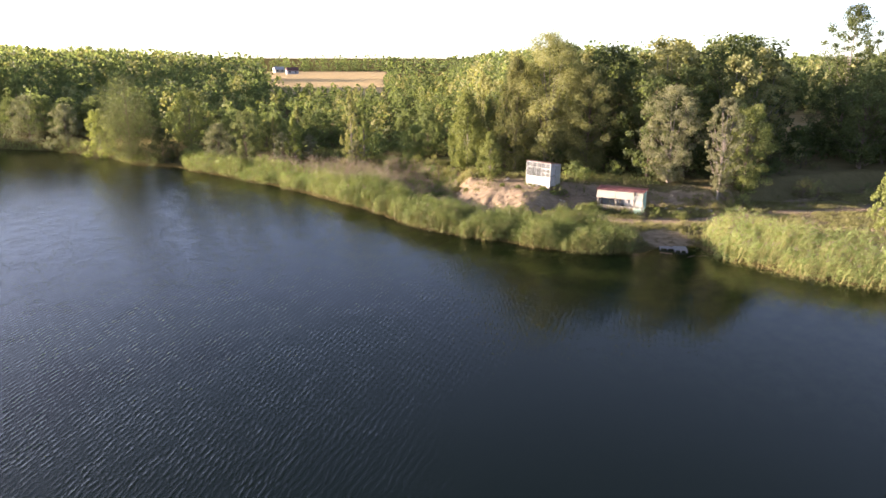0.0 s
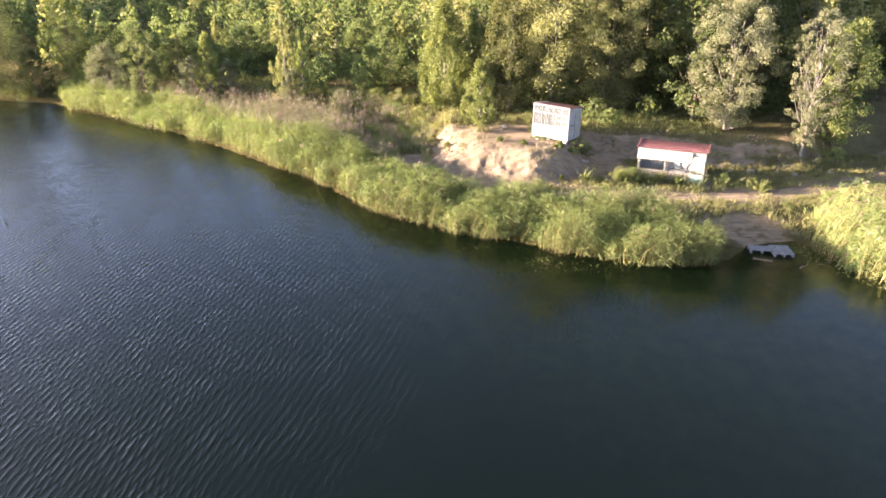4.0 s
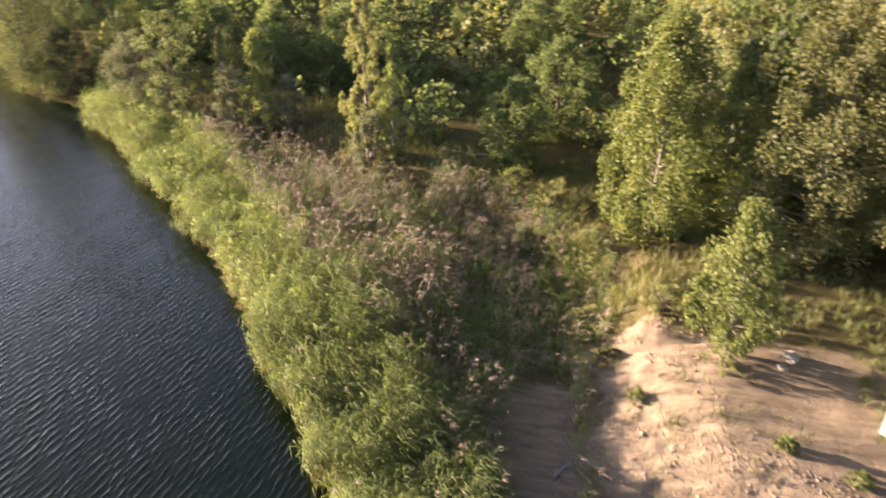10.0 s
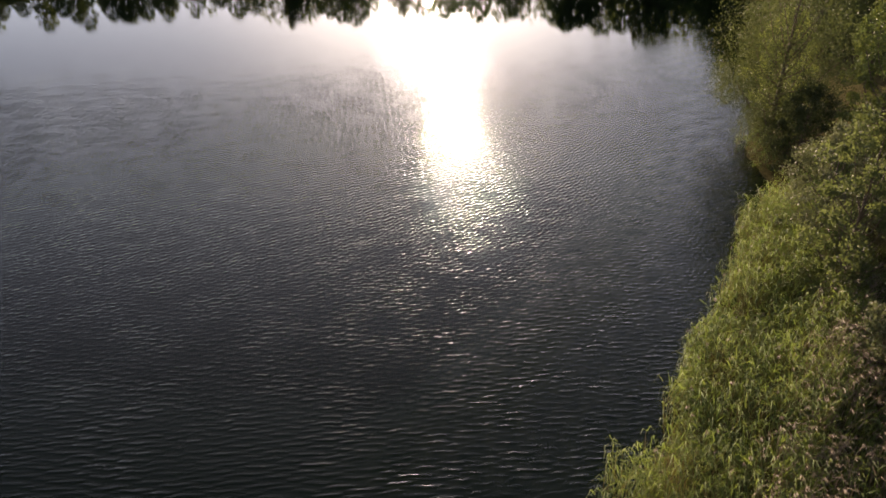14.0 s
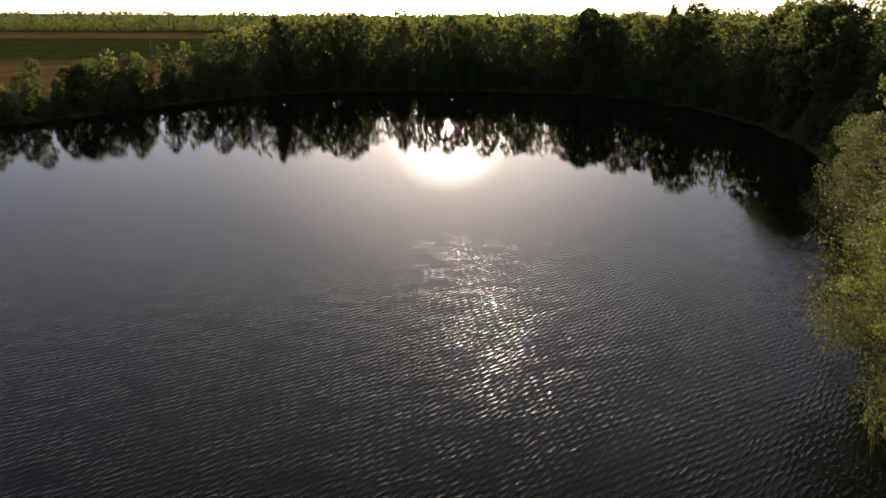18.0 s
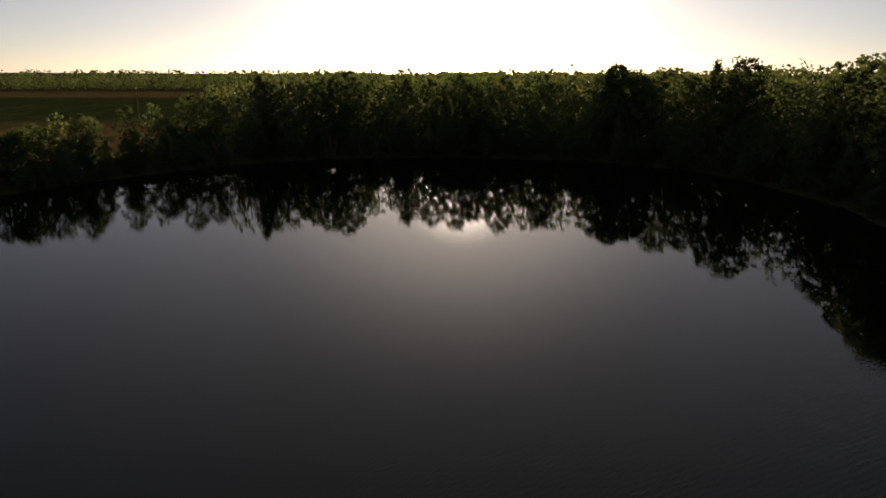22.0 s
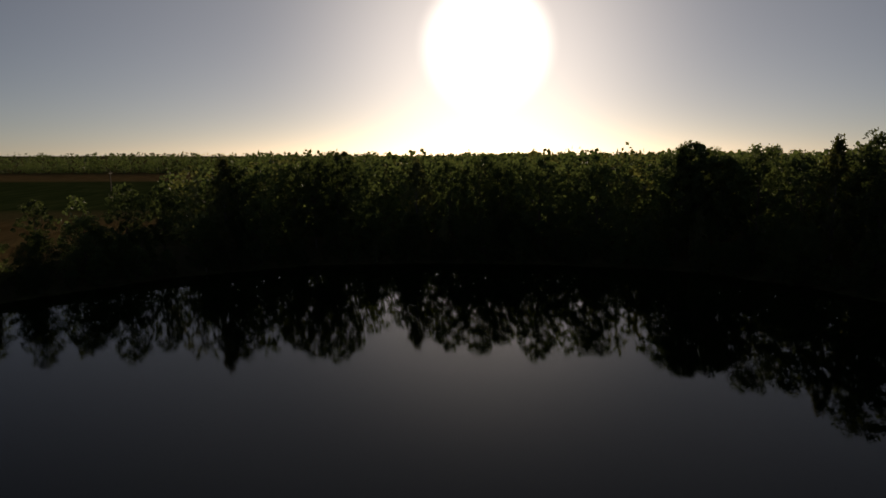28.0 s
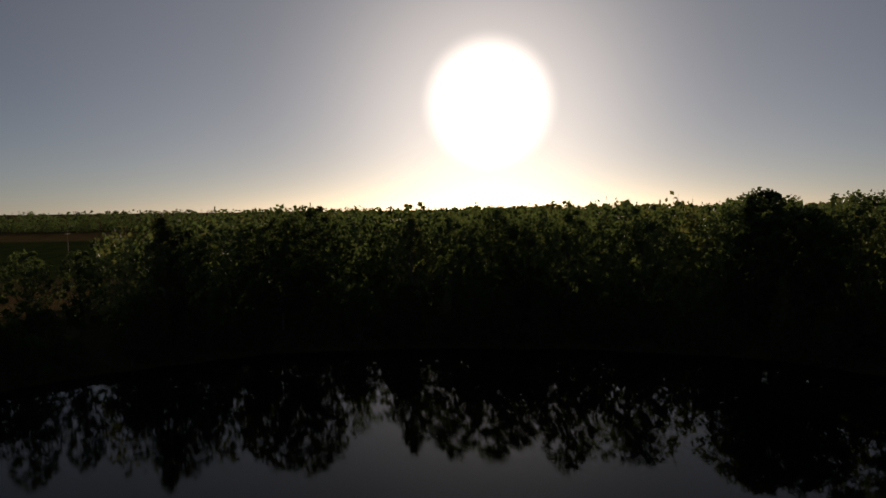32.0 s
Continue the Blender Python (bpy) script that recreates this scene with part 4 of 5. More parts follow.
stand("reed_bed", pick(62000, -47, -12, 76, 110, lambda x, y, d, e, q: (d > 0.25 + 2.6 * fractal(x * 0.3, y * 0.3, 2)) & (d < 4.2 + 2 * fractal(x * 0.2, y * 0.2)) & (q < 0.62) & (x > -38.5 - 0.8 * np.maximum(d, 0)), 42),
      1.6, 2.35, REED_GREEN, 52, "green reed belt curving along the lake edge", 0.03, 6, REED_STEM, 0.12, 0.7)
stand("dry_reed_bed", pick(40000, -36, 1.5, 70, 102, lambda x, y, d, e, q: (d > 3.2) & (e < 0.2 + 1.9 * (x > -8) * (y > 80)) & (off_track(x, y) > 1.0) & (q < 0.42 + 1.2 * fractal(x * 0.3, y * 0.3)), 43),
      1.8, 2.6, REED_DRY, 53, "pinkish brown dry reeds with feathery plumes", 0.45, 3, REED_DRY, 0.12, 0.35)
stand("sedge_patch", pick(34000, -30, 1.5, 70, 102, lambda x, y, d, e, q: (d > 4.0) & (e < 0.2 + 2.1 * (x > -8) * (y > 80)) & (q < 0.62 - 0.8 * fractal(x * 0.25, y * 0.25)) & (off_track(x, y) > 1.0), 44),
      1.2, 2.1, REED_GREEN, 54, "green sedge among the dry reeds", 0.0, 5, REED_GREEN, 0.1, 0.6)
stand("reed_bed", pick(42000, 21, 62, 26, 62, lambda x, y, d, e, q: (d > -0.7) & (d < 6.2) & (x > 22.6 + 0.6 * np.maximum(d, 0)) & (q < 0.75), 45),
      2.0, 2.9, REED_GREEN, 55, "green reeds with pink plumes beside the open beach", 0.12, 7, REED_STEM, 0.12, 0.7)
stand("reed_bed", pick(30000, -100, -44, 100, 140, lambda x, y, d, e, q: (d > -0.5) & (d < 2.6) & (q < 0.45), 46),
      1.4, 2.2, REED_GREEN, 56, "low green reed fringe in the lake corner", 0.0, 4)


def tufts(name, xy, hmin, hmax, per, material, seed, label):
    rs = np.random.RandomState(seed)
    root = np.column_stack([xy, height(xy[:, 0], xy[:, 1]) - 0.02])
    k = np.repeat(np.arange(len(xy)), per)
    start = root[k] + rs.normal(size=(len(k), 3)) * (0.10, 0.10, 0)
    v, f = blades(start, unit(rs.normal(size=(len(k), 3)) * (0.38, 0.38, 0.15) + (0.05, 0, 1)), rs.uniform(hmin, hmax, len(k)), rs.uniform(0.015, 0.04, len(k)), rs, 0.12)
    return tagged(new(name, mesh_np(name, v, f, material)), label, "grass", kind="stuff")


patchy = lambda x, y, s=0.35: fractal(x * s + 9, y * s, 3)
tufts("grass", pick(23000, 8, 44, 57, 74, lambda x, y, d, e, q: (d > 0.9) & (e < 1.6) & (off_track(x, y) > 0.8 + 0.5 * fractal(x * 0.9, y * 0.9)) & (patchy(x, y, 0.5) > -0.34 + 0.55 * q) & ~((x < 16) & (y > 69.4)) & (np.hypot(x - 20.3, y - 61) > 2.2), 61), 0.12, 0.45, 6, GRASS, 71, "yellow-green grass and weeds on the low shore")
tufts("grass", pick(9000, 44, 62, 50, 80, lambda x, y, d, e, q: (d > 1.2) & (e < 1.2) & (patchy(x, y) > -0.06), 60), 0.15, 0.5, 6, GRASS, 70, "dry grass below the far bank")
tufts("grass", pick(9000, -4, 6, 75, 92, lambda x, y, d, e, q: (e > -0.5) & (e < 7) & (off_track(x, y) > 0.9) & ((x < 1.2) | (y > 81)) & (patchy(x, y, 0.5) > -0.15 + 0.3 * q), 65), 0.25, 0.85, 7, GRASS, 75, "dry yellowing grass between mound and reeds")
tufts("grass", pick(11000, -2, 40, 68, 84, lambda x, y, d, e, q: (e > 0.2) & (patchy(x, y, 0.6) > np.where(x < 14, 0.0, 0.05)) & (q < np.where(x < 14, 0.22, 0.7)), 62), 0.15, 0.55, 6, GRASS, 72, "dry grass tufts on the sandy mound and bank top")
tufts("grass", pick(9000, -8, 24, 74, 96, lambda x, y, d, e, q: (e > 3.5) & (patchy(x, y) > -0.12) & (q < 0.6) & ((x > 9) | (y > 80)), 63), 0.2, 0.5, 6, GRASS_GREEN, 73, "green and yellowing grass at the edge of the wood")
tufts("grass", pick(5200, 0, 34, 64.5, 72.5, lambda x, y, d, e, q: (d > 1) & (off_track(x, y) < 1.5) & (patchy(x, y, 0.9) > -0.12 + 0.3 * q), 68), 0.06, 0.28, 5, GRASS, 76, "short sparse grass growing on the sandy track")
tufts("grass", pick(9000, -38, 3, 88, 114, lambda x, y, d, e, q: (e > 0.5) & (patchy(x, y, 0.4) > -0.2 + 0.35 * q), 69), 0.25, 0.9, 6, GRASS_GREEN, 77, "rough olive grass and weeds under the trees")
tufts("weeds", pick(9000, 11, 26, 65, 71.5, lambda x, y, d, e, q: (along(x, y, [(12.6, 69.6), (14.4, 69.5), (16, 69.2), (20.4, 67.1), (23.5, 67.4)]) < 0.8 + 1.5 * fractal(x * 0.8, y * 0.8, 2)) & (patchy(x, y, 1.1) > -0.12 + 0.25 * q), 64), 0.25, 1.15, 8, GRASS_GREEN, 74, "tall green weeds in front of the red-roofed shed")


def clods(xy, seed):
    """Clods and pebbles that have come loose from the sandy slope."""
    rs = np.random.RandomState(seed)
    n = len(xy)
    c = np.column_stack([xy, height(xy[:, 0], xy[:, 1])])
    r = (0.012 + 0.06 * rs.rand(n) ** 2.5)[:, None, None] * rs.uniform(0.6, 1.3, (n, 6, 1))
    axes = np.array([(1, 0, 0), (0, 1, 0), (-1, 0, 0), (0, -1, 0), (0, 0, 0.8), (0, 0, -0.8)])
    v = c[:, None, :] + axes[None] * r + rs.normal(0, 0.01, (n, 6, 3))
    tri = np.array([(0, 1, 4), (1, 2, 4), (2, 3, 4), (3, 0, 4), (1, 0, 5), (2, 1, 5), (3, 2, 5), (0, 3, 5)])
    f = (np.arange(n)[:, None, None] * 6 + tri[None]).reshape(-1, 3)
    tagged(new("clods", mesh_np("clods", v.reshape(-1, 3), f, EARTH_CLOD)), "sandy clods and pebbles strewn over the slope", "pebbles", kind="stuff")


EARTH_CLOD = plain("sandy_clod", (0.25, 0.185, 0.13), 0.95, scale=3, vary=0.3)
clods(pick(30000, 0, 32, 66, 80, lambda x, y, d, e, q: (e > -1.2) & (e < 4.4) & (patchy(x, y, 0.8) > -0.25 + 0.4 * q), 67), 83)

# ---- cabin on the mound ----
WHITE = plain("white_paint", (0.245, 0.265, 0.258), 0.55, scale=2.0, vary=0.10, bumpy=0.2, dirt=(0.30, 0.28, 0.23))
CREAM = plain("cream_panel", (0.29, 0.275, 0.23), 0.6, scale=1.5, vary=0.10, dirt=(0.36, 0.31, 0.23))
GREY = plain("grey_panel", (0.30, 0.32, 0.34), 0.5, scale=2.0, vary=0.15, dirt=(0.20, 0.17, 0.14))
MINT = plain("mint_panel", (0.36, 0.55, 0.47), 0.55, scale=2.0, vary=0.12, dirt=(0.30, 0.33, 0.26))
RED_DARK = plain("dark_red_roof", (0.085, 0.028, 0.03), 0.6, scale=1.5, vary=0.25, dirt=(0.09, 0.055, 0.045))
RED = plain("red_roof", (0.17, 0.066, 0.064), 0.6, scale=1.2, vary=0.2, dirt=(0.15, 0.075, 0.065))
WOOD_GREY = plain("weathered_wood", (0.20, 0.205, 0.205), 0.85, scale=5.0, vary=0.25, bumpy=0.4)
WOOD_BROWN = plain("wet_wood", (0.22, 0.16, 0.09), 0.8, scale=5.0, vary=0.3, bumpy=0.4)
CONCRETE = plain("concrete", (0.45, 0.42, 0.37), 0.9, scale=4.0, vary=0.2, bumpy=0.4)
DARK = plain("dark_gap", (0.03, 0.03, 0.03), 0.9)
STONE = plain("stone", (0.30, 0.27, 0.23), 0.9, scale=6.0, vary=0.3, bumpy=0.6, dist=0.03)
STEEL = plain("galvanised_steel", (0.35, 0.36, 0.37), 0.5, 0.6, scale=3.0)


def glass():
    m, n, l, b = mat("window_glass")
    b.inputs["Base Color"].default_value = (0.38, 0.42, 0.42, 1)
    b.inputs["Roughness"].default_value, b.inputs["Transmission Weight"].default_value, b.inputs["IOR"].default_value = 0.05, 0.85, 1.45
    f = noise_tex(n, l, 2.0, 5, 0.6)
    l.new(ramp(n, l, f, [(0.35, (0.04, 0.04, 0.04)), (0.75, (0.28, 0.28, 0.28))]), b.inputs["Roughness"])
    return m


GLASS = glass()


def grille(x0, x1, z0, z1):
    """A welded window grille: upright bars with short staggered rungs."""
    bm = bmesh.new()
    n = max(2, round((x1 - x0) / 0.13))
    for i in range(n + 1):
        x = x0 + (x1 - x0) * i / n
        box(bm, x - 0.0035, x + 0.0035, -0.035, -0.02, z0, z1)
    rungs = max(2, round((z1 - z0) / 0.2))
    for i in range(n):
        for k in range(rungs):
            z = z0 + (z1 - z0) * (k + (0.25 if i % 2 else 0.75)) / rungs
            box(bm, x0 + (x1 - x0) * i / n, x0 + (x1 - x0) * (i + 1) / n, -0.033, -0.022, z - 0.0035, z + 0.0035)
    return bm


def build_cabin():
    W, D, HF, HR = 3.05, 2.07, 2.50, 2.22
    c = thing("cabin", pose(9.06, 75.37, 2.88, 0, 1.2, -39.8), "white glazed metal cabin with dark red roof standing on concrete blocks", "cabin")
    part("floor", block(0, W, 0, D, 0, 0.08), GREY, c)
    part("lower_panel", block(0.0, 1.93, -0.01, 0.04, 0.08, 0.98), WHITE, c, "white painted sheet panel with rust streaks")
    for x in (0.0, 0.74, 1.28, 1.86, W - 0.06):
        part("post", block(x, x + 0.06, -0.015, 0.05, 0.98 if 0 < x < W - 0.1 else 0.08, HF), WHITE, c)
    part("rail", block(0.06, W - 0.06, -0.012, 0.045, 1.88, 1.94), WHITE, c)
    part("rail", block(0.06, W - 0.06, -0.012, 0.045, HF - 0.07, HF), WHITE, c)
    for x0, x1 in ((0.06, 0.74), (0.80, 1.28), (1.34, 1.86)):
        w = part("window", block(x0, x1, 0.012, 0.02, 0.98, 1.88, 0), GLASS, c, "barred window pane")
        part("grille", grille(x0, x1, 0.98, 1.88), WHITE, w, "white welded window grille")
    for x0, x1 in ((0.06, 0.74), (0.80, 1.86)):
        w = part("window", block(x0, x1, 0.012, 0.02, 1.94, HF - 0.07, 0), GLASS, c, "barred transom pane")
        part("grille", grille(x0, x1, 1.94, HF - 0.07), WHITE, w, "white welded window grille")
    door = part("door", block(1.95, 2.98, -0.02, 0.03, 0.1, 1.0), WHITE, c, "white metal door with four panes")
    for x in (1.95, 2.44, 2.93):
        part("stile", block(x, x + 0.05, -0.02, 0.03, 1.0, 1.88), WHITE, door)
    for z in (1.0, 1.41, 1.83):
        part("rail", block(2.0, 2.93, -0.018, 0.028, z, z + 0.05), WHITE, door)
    for x in (2.0, 2.49):
        for z in (1.05, 1.46):
            part("pane", block(x, x + 0.44, 0.0, 0.008, z, z + (0.36 if z < 1.2 else 0.37), 0), GLASS, door)
    part("door_handle", block(2.0, 2.03, -0.07, -0.02, 0.95, 1.1, 0.008), DARK, door, "dark door handle")
    part("gap", block(1.932, 1.948, -0.004, 0.02, 0.1, 1.9, 0), DARK, c)
    for x in (1.97, 2.49):
        part("pane", block(x, x + 0.46, 0.0, 0.008, 1.95, HF - 0.08, 0), GLASS, c)
    part("post", block(2.43, 2.49, -0.015, 0.05, 1.94, HF - 0.07), WHITE, c)
    # side and rear walls follow the roof's fall
    for name, x0, x1, m, lab in (("side_wall", -0.0, 0.04, WHITE, ""), ("side_wall", W - 0.04, W, GREY, "grey side panel")):
        bm = bmesh.new()
        vs = [bm.verts.new(p) for x in (x0, x1) for p in ((x, 0.05, 0.08), (x, D, 0.08), (x, D, HR), (x, 0.05, HF - 0.01))]
        for q in ((0, 1, 2, 3), (7, 6, 5, 4), (0, 4, 5, 1), (1, 5, 6, 2), (2, 6, 7, 3), (3, 7, 4, 0)):
            bm.faces.new([vs[i] for i in q])
        bmesh.ops.recalc_face_normals(bm, faces=bm.faces[:])
        part(name, bm, m, c, lab)
    part("rear_wall", block(0.04, W - 0.04, D - 0.04, D, 0.08, HR), GREY, c)
    # added brown box, makes the view through the panes darker
    part("cupboard", block(0.3, 2.6, D - 0.6, D - 0.06, 0.08, 1.7), WOOD_BROWN, c, "brown box added inside to darken the panes")
    for z0, z1 in ((0.12, 1.10), (1.16, 2.14)):
        part("side_panel", block(W + 0.003, W + 0.02, 1.02, D - 0.02, z0, z1), WHITE, c, "white sheet panel")
    part("side_rail", block(W + 0.003, W + 0.018, 0.06, 1.0, 1.1, 1.14), DARK, c)
    part("side_rail", block(W + 0.003, W + 0.018, 0.98, 1.015, 0.1, 2.2), DARK, c)
    bm = block(-0.08, W + 0.08, -0.10, D + 0.12, 0, 0.045)
    bmesh.ops.transform(bm, verts=bm.verts[:], matrix=Matrix.Translation((0, 0, HF)) @ Matrix.Rotation(-math.atan2(HF - HR, D), 4, "X"))
    part("roof", bm, RED_DARK, c, "flat dark red sheet roof")
    bm = block(-0.10, 0.22, 0.35, D + 0.13, 0.047, 0.06)
    bmesh.ops.transform(bm, verts=bm.verts[:], matrix=Matrix.Translation((0, 0, HF)) @ Matrix.Rotation(-math.atan2(HF - HR, D), 4, "X"))
    part("roof_flashing", bm, STEEL, c, "grey metal strip on the roof edge")
    for x, y in ((0.15, 0.1), (2.85, 0.05), (0.15, 1.8), (2.8, 1.8), (1.4, 0.1)):
        part("support_block", block(x - 0.14, x + 0.14, y - 0.12, y + 0.16, -0.8, 0.0, 0.02), CONCRETE, c, "rough concrete block under the cabin")


build_cabin()
for ob in bpy.data.objects:
    if ob.type == "MESH" and ob.data.materials and ob.data.materials[0] == GLASS:
        ob.visible_shadow = False


# ---- shed below the bank ----
def build_shed():
    W, D = 4.55, 1.7
    s = thing("shed", pose(15.94, 70.40, 0.85, 0, 0, -26.5), "low open shed with red corrugated roof and cream flaps", "shed")
    part("floor", block(0, W, 0, D, 0, 0.10), CONCRETE, s)
    part("rear_wall", block(0.05, W - 0.05, D - 0.05, D, 0.1, 2.40), GREY, s)
    part("end_wall", block(W - 0.05, W, 0.02, D, 0.1, 2.32), MINT, s, "mint green side wall")
    part("end_wall", block(0, 0.05, 0.9, D, 0.1, 2.35), GREY, s)
    for x in (0.0, 1.85, 3.62, W - 0.07):
        part("post", block(x, x + 0.07, -0.01, 0.06, 0.1, 2.3), CREAM, s)
    part("parapet", block(0.07, 3.62, 0.0, 0.035, 0.12, 0.68), CREAM, s, "weathered low front wall")
    part("sill", block(0.0, 3.7, -0.04, 0.08, 0.68, 0.74), WOOD_GREY, s)
    for i in range(13):
        x = 0.2 + i * 0.265
        part("paling", block(x, x + 0.05, -0.035, -0.002, 0.2, 0.66), WOOD_BROWN, s)
    part("front_panel", block(3.69, W - 0.07, -0.012, 0.03, 0.1, 0.66), MINT, s, "pale mint front panel")
    part("rail", block(3.69, W - 0.07, 0.0, 0.03, 1.12, 1.15), CREAM, s)
    for i in range(7):
        x = 3.76 + i * 0.155
        part("baluster", block(x, x + 0.03, 0.0, 0.025, 0.66, 1.12), CREAM, s)
    part("fascia", block(3.69, W - 0.07, -0.01, 0.025, 1.95, 2.24), CREAM, s)
    part("beam", block(0.0, W, -0.015, 0.06, 2.24, 2.34), WOOD_GREY, s)
    for x0, x1 in ((-0.05, 1.82), (1.86, 3.66)):
        bm = block(x0, x1, -0.02, 0.0, -0.78, 0.0, 0.004)
        bmesh.ops.transform(bm, verts=bm.verts[:], matrix=Matrix.Translation((0, -0.03, 2.25)) @ Matrix.Rotation(radians(-30), 4, "X"))
        part("flap", bm, CREAM, s, "raised cream shutter flap")
    for x in (0.03, 1.84, 3.6):
        bm = bmesh.new()
        bmesh.ops.create_cone(bm, segments=6, radius1=0.014, radius2=0.014, depth=0.72, cap_ends=True)
        bmesh.ops.transform(bm, verts=bm.verts[:], matrix=Matrix.Translation((x, -0.2, 1.28)) @ Matrix.Rotation(radians(32), 4, "X"))
        part("flap_strut", bm, STEEL, s)
    # corrugated roof, falling to the front
    n = 33 * 8
    xs = np.linspace(-0.12, W + 0.14, n + 1)
    wave = 0.016 * np.sin(np.arange(n + 1) * 2 * np.pi / 8)
    v = []
    for y, z in ((-0.16, 2.33), (D + 0.22, 2.44)):
        v += [(x, y, z + w) for x, w in zip(xs, wave)]
    for y, z in ((-0.16, 2.318), (D + 0.22, 2.428)):
        v += [(x, y, z + w) for x, w in zip(xs, wave)]
    m = n + 1
    f = [(i, i + 1, m + i + 1, m + i) for i in range(n)] + [(2 * m + i + 1, 2 * m + i, 3 * m + i, 3 * m + i + 1) for i in range(n)]
    f += [(2 * m + i, 2 * m + i + 1, i + 1, i) for i in range(n)] + [(m + i, m + i + 1, 3 * m + i + 1, 3 * m + i) for i in range(n)]
    part("roof_sheet", mesh_np("roof_sheet", v, f, RED), None, s, "red corrugated sheet roof")
    for x in (-0.16, W + 0.10):
        bm = block(x, x + 0.07, -0.22, D + 0.26, 0, 0.05, 0.01)
        bmesh.ops.transform(bm, verts=bm.verts[:], matrix=Matrix.Translation((0, 0, 2.36)) @ Matrix.Rotation(math.atan2(0.11, D + 0.38), 4, "X"))
        part("verge_trim", bm, RED, s, "bright red roof edging")
    part("board", block(0.7, 1.6, D - 0.16, D - 0.13, 0.12, 1.5, 0.005), WHITE, s, "white board leaning on the rear wall")
    for i in range(3):
        bm = block(-0.02, 0.02, -0.02, 0.02, 0, 1.7, 0.004)
        bmesh.ops.transform(bm, verts=bm.verts[:], matrix=Matrix.Translation((1.3 + 0.2 * i, D - 0.5, 0.1)) @ Matrix.Rotation(radians(-22 + 20 * i), 4, "Y"))
        part("pole", bm, WOOD_BROWN, s, "leaning dark pole")
    part("bench", block(2.2, 3.4, 1.1, 1.5, 0.1, 0.55, 0.01), WOOD_GREY, s)


build_shed()


# ---- pallets at the water ----
def pallet(x, y, z, turn, length, width, boards, material, label, tilt=0.0):
    p = thing("pallet", pose(x, y, z, tilt, 0, turn), label, "pallet", "pallets at the beach")
    for k in (0.0, 0.5, 1.0):
        part("bearer", block(k * (length - 0.09), k * (length - 0.09) + 0.09, 0, width, -0.12, 0.08, 0.006), material, p)
    step = width / boards
    for i in range(boards):
        part("board", block(-0.02, length + 0.02, i * step, i * step + step * 0.62, 0.082, 0.104, 0.004), material, p)
    return p


pallet(18.95, 58.55, 0.06, -13, 1.30, 0.80, 6, WOOD_GREY, "grey weathered pallet lying at the water's edge")
pallet(20.05, 57.85, 0.08, -10, 1.05, 1.30, 7, WOOD_GREY, "pale grey pallet with wide gaps beside another pallet", 2)
pallet(18.65, 57.60, -0.09, -25, 1.0, 0.62, 6, WOOD_BROWN, "half-sunken brown pallet in the shallows", -3)


# ---- small things on the shore ----
def stone(x, y, r, seed, label="pale stone half buried in sand"):
    rs = np.random.RandomState(seed)
    bm = bmesh.new()
    bmesh.ops.create_icosphere(bm, subdivisions=2, radius=r)
    for v in bm.verts:
        v.co *= 1 + 0.35 * noise.noise(v.co * (1.6 / r) + Vector((seed, 0, 0)))
        v.co.z *= 0.65
    me = bpy.data.meshes.new("stone")
    bm.to_mesh(me)
    bm.free()
    me.materials.append(STONE)
    ob = tagged(new("stone", me), label, "stone", "stones on the shore")
    ob.matrix_basis = pose(x, y, float(height(x, y)) + r * 0.15, 0, 0, rs.uniform(0, 360))


for k, (x, y, r) in enumerate([(7.35, 78.5, 0.28), (7.0, 77.9, 0.16), (12.4, 72.2, 0.2), (12.9, 72.9, 0.15), (9.4, 74.6, 0.15), (3.6, 74.2, 0.14), (24.6, 70.6, 0.3), (26.2, 70.1, 0.22), (27.4, 69.7, 0.26), (23.2, 70.9, 0.2), (30.1, 69.8, 0.3)]):
    stone(x, y, r, k + 1)


def branch(name, x, y, z, turn, length, seed, material, label):
    rs = np.random.RandomState(seed)
    pts = [np.array([0, 0, 0.0])]
    for i in range(7):
        pts.append(pts[-1] + np.array([length / 7, rs.normal(0, 0.09) * length / 3, rs.normal(0, 0.02)]))
    seg = [(pts[i], pts[i + 1], 0.045 * (1 - i / 8), 0.045 * (1 - (i + 1) / 8)) for i in range(7)]
    for i in range(2, 7):
        for sgn in (-1, 1):
            e = pts[i] + np.array([length * 0.16 * rs.uniform(0.5, 1.2), sgn * length * 0.16 * rs.uniform(0.4, 1), rs.uniform(-0.02, 0.12)])
            seg.append((pts[i], e, 0.02, 0.006))
            seg.append((e, e + np.array([length * 0.07, sgn * 0.04, 0.04]), 0.006, 0.003))
    v, f = tubes(seg, 5)
    ob = tagged(new(name, mesh_np(name, v, f, material)), label, "branch")
    ob.matrix_basis = pose(x, y, z, 0, 0, turn)


branch("fallen_branch", 20.6, 56.2, 0.0, 20, 2.6, 3, WOOD_BROWN, "bare brown branch lying in the shallow water")
branch("fallen_branch", 0.3, 73.4, float(height(0.3, 73.4)) + 0.05, 65, 1.7, 4, WOOD_GREY, "dry grey branch on the sandy track")
branch("fallen_branch", -5.5, 94.5, float(height(-5.5, 94.5)) + 0.15, 170, 2.6, 5, WOOD_GREY, "bleached branch lying at the wood edge")
branch("fallen_branch", 26.5, 70.8, float(height(26.5, 70.8)) + 0.08, 160, 2.4, 6, WOOD_BROWN, "dead branch on the eroded bank")


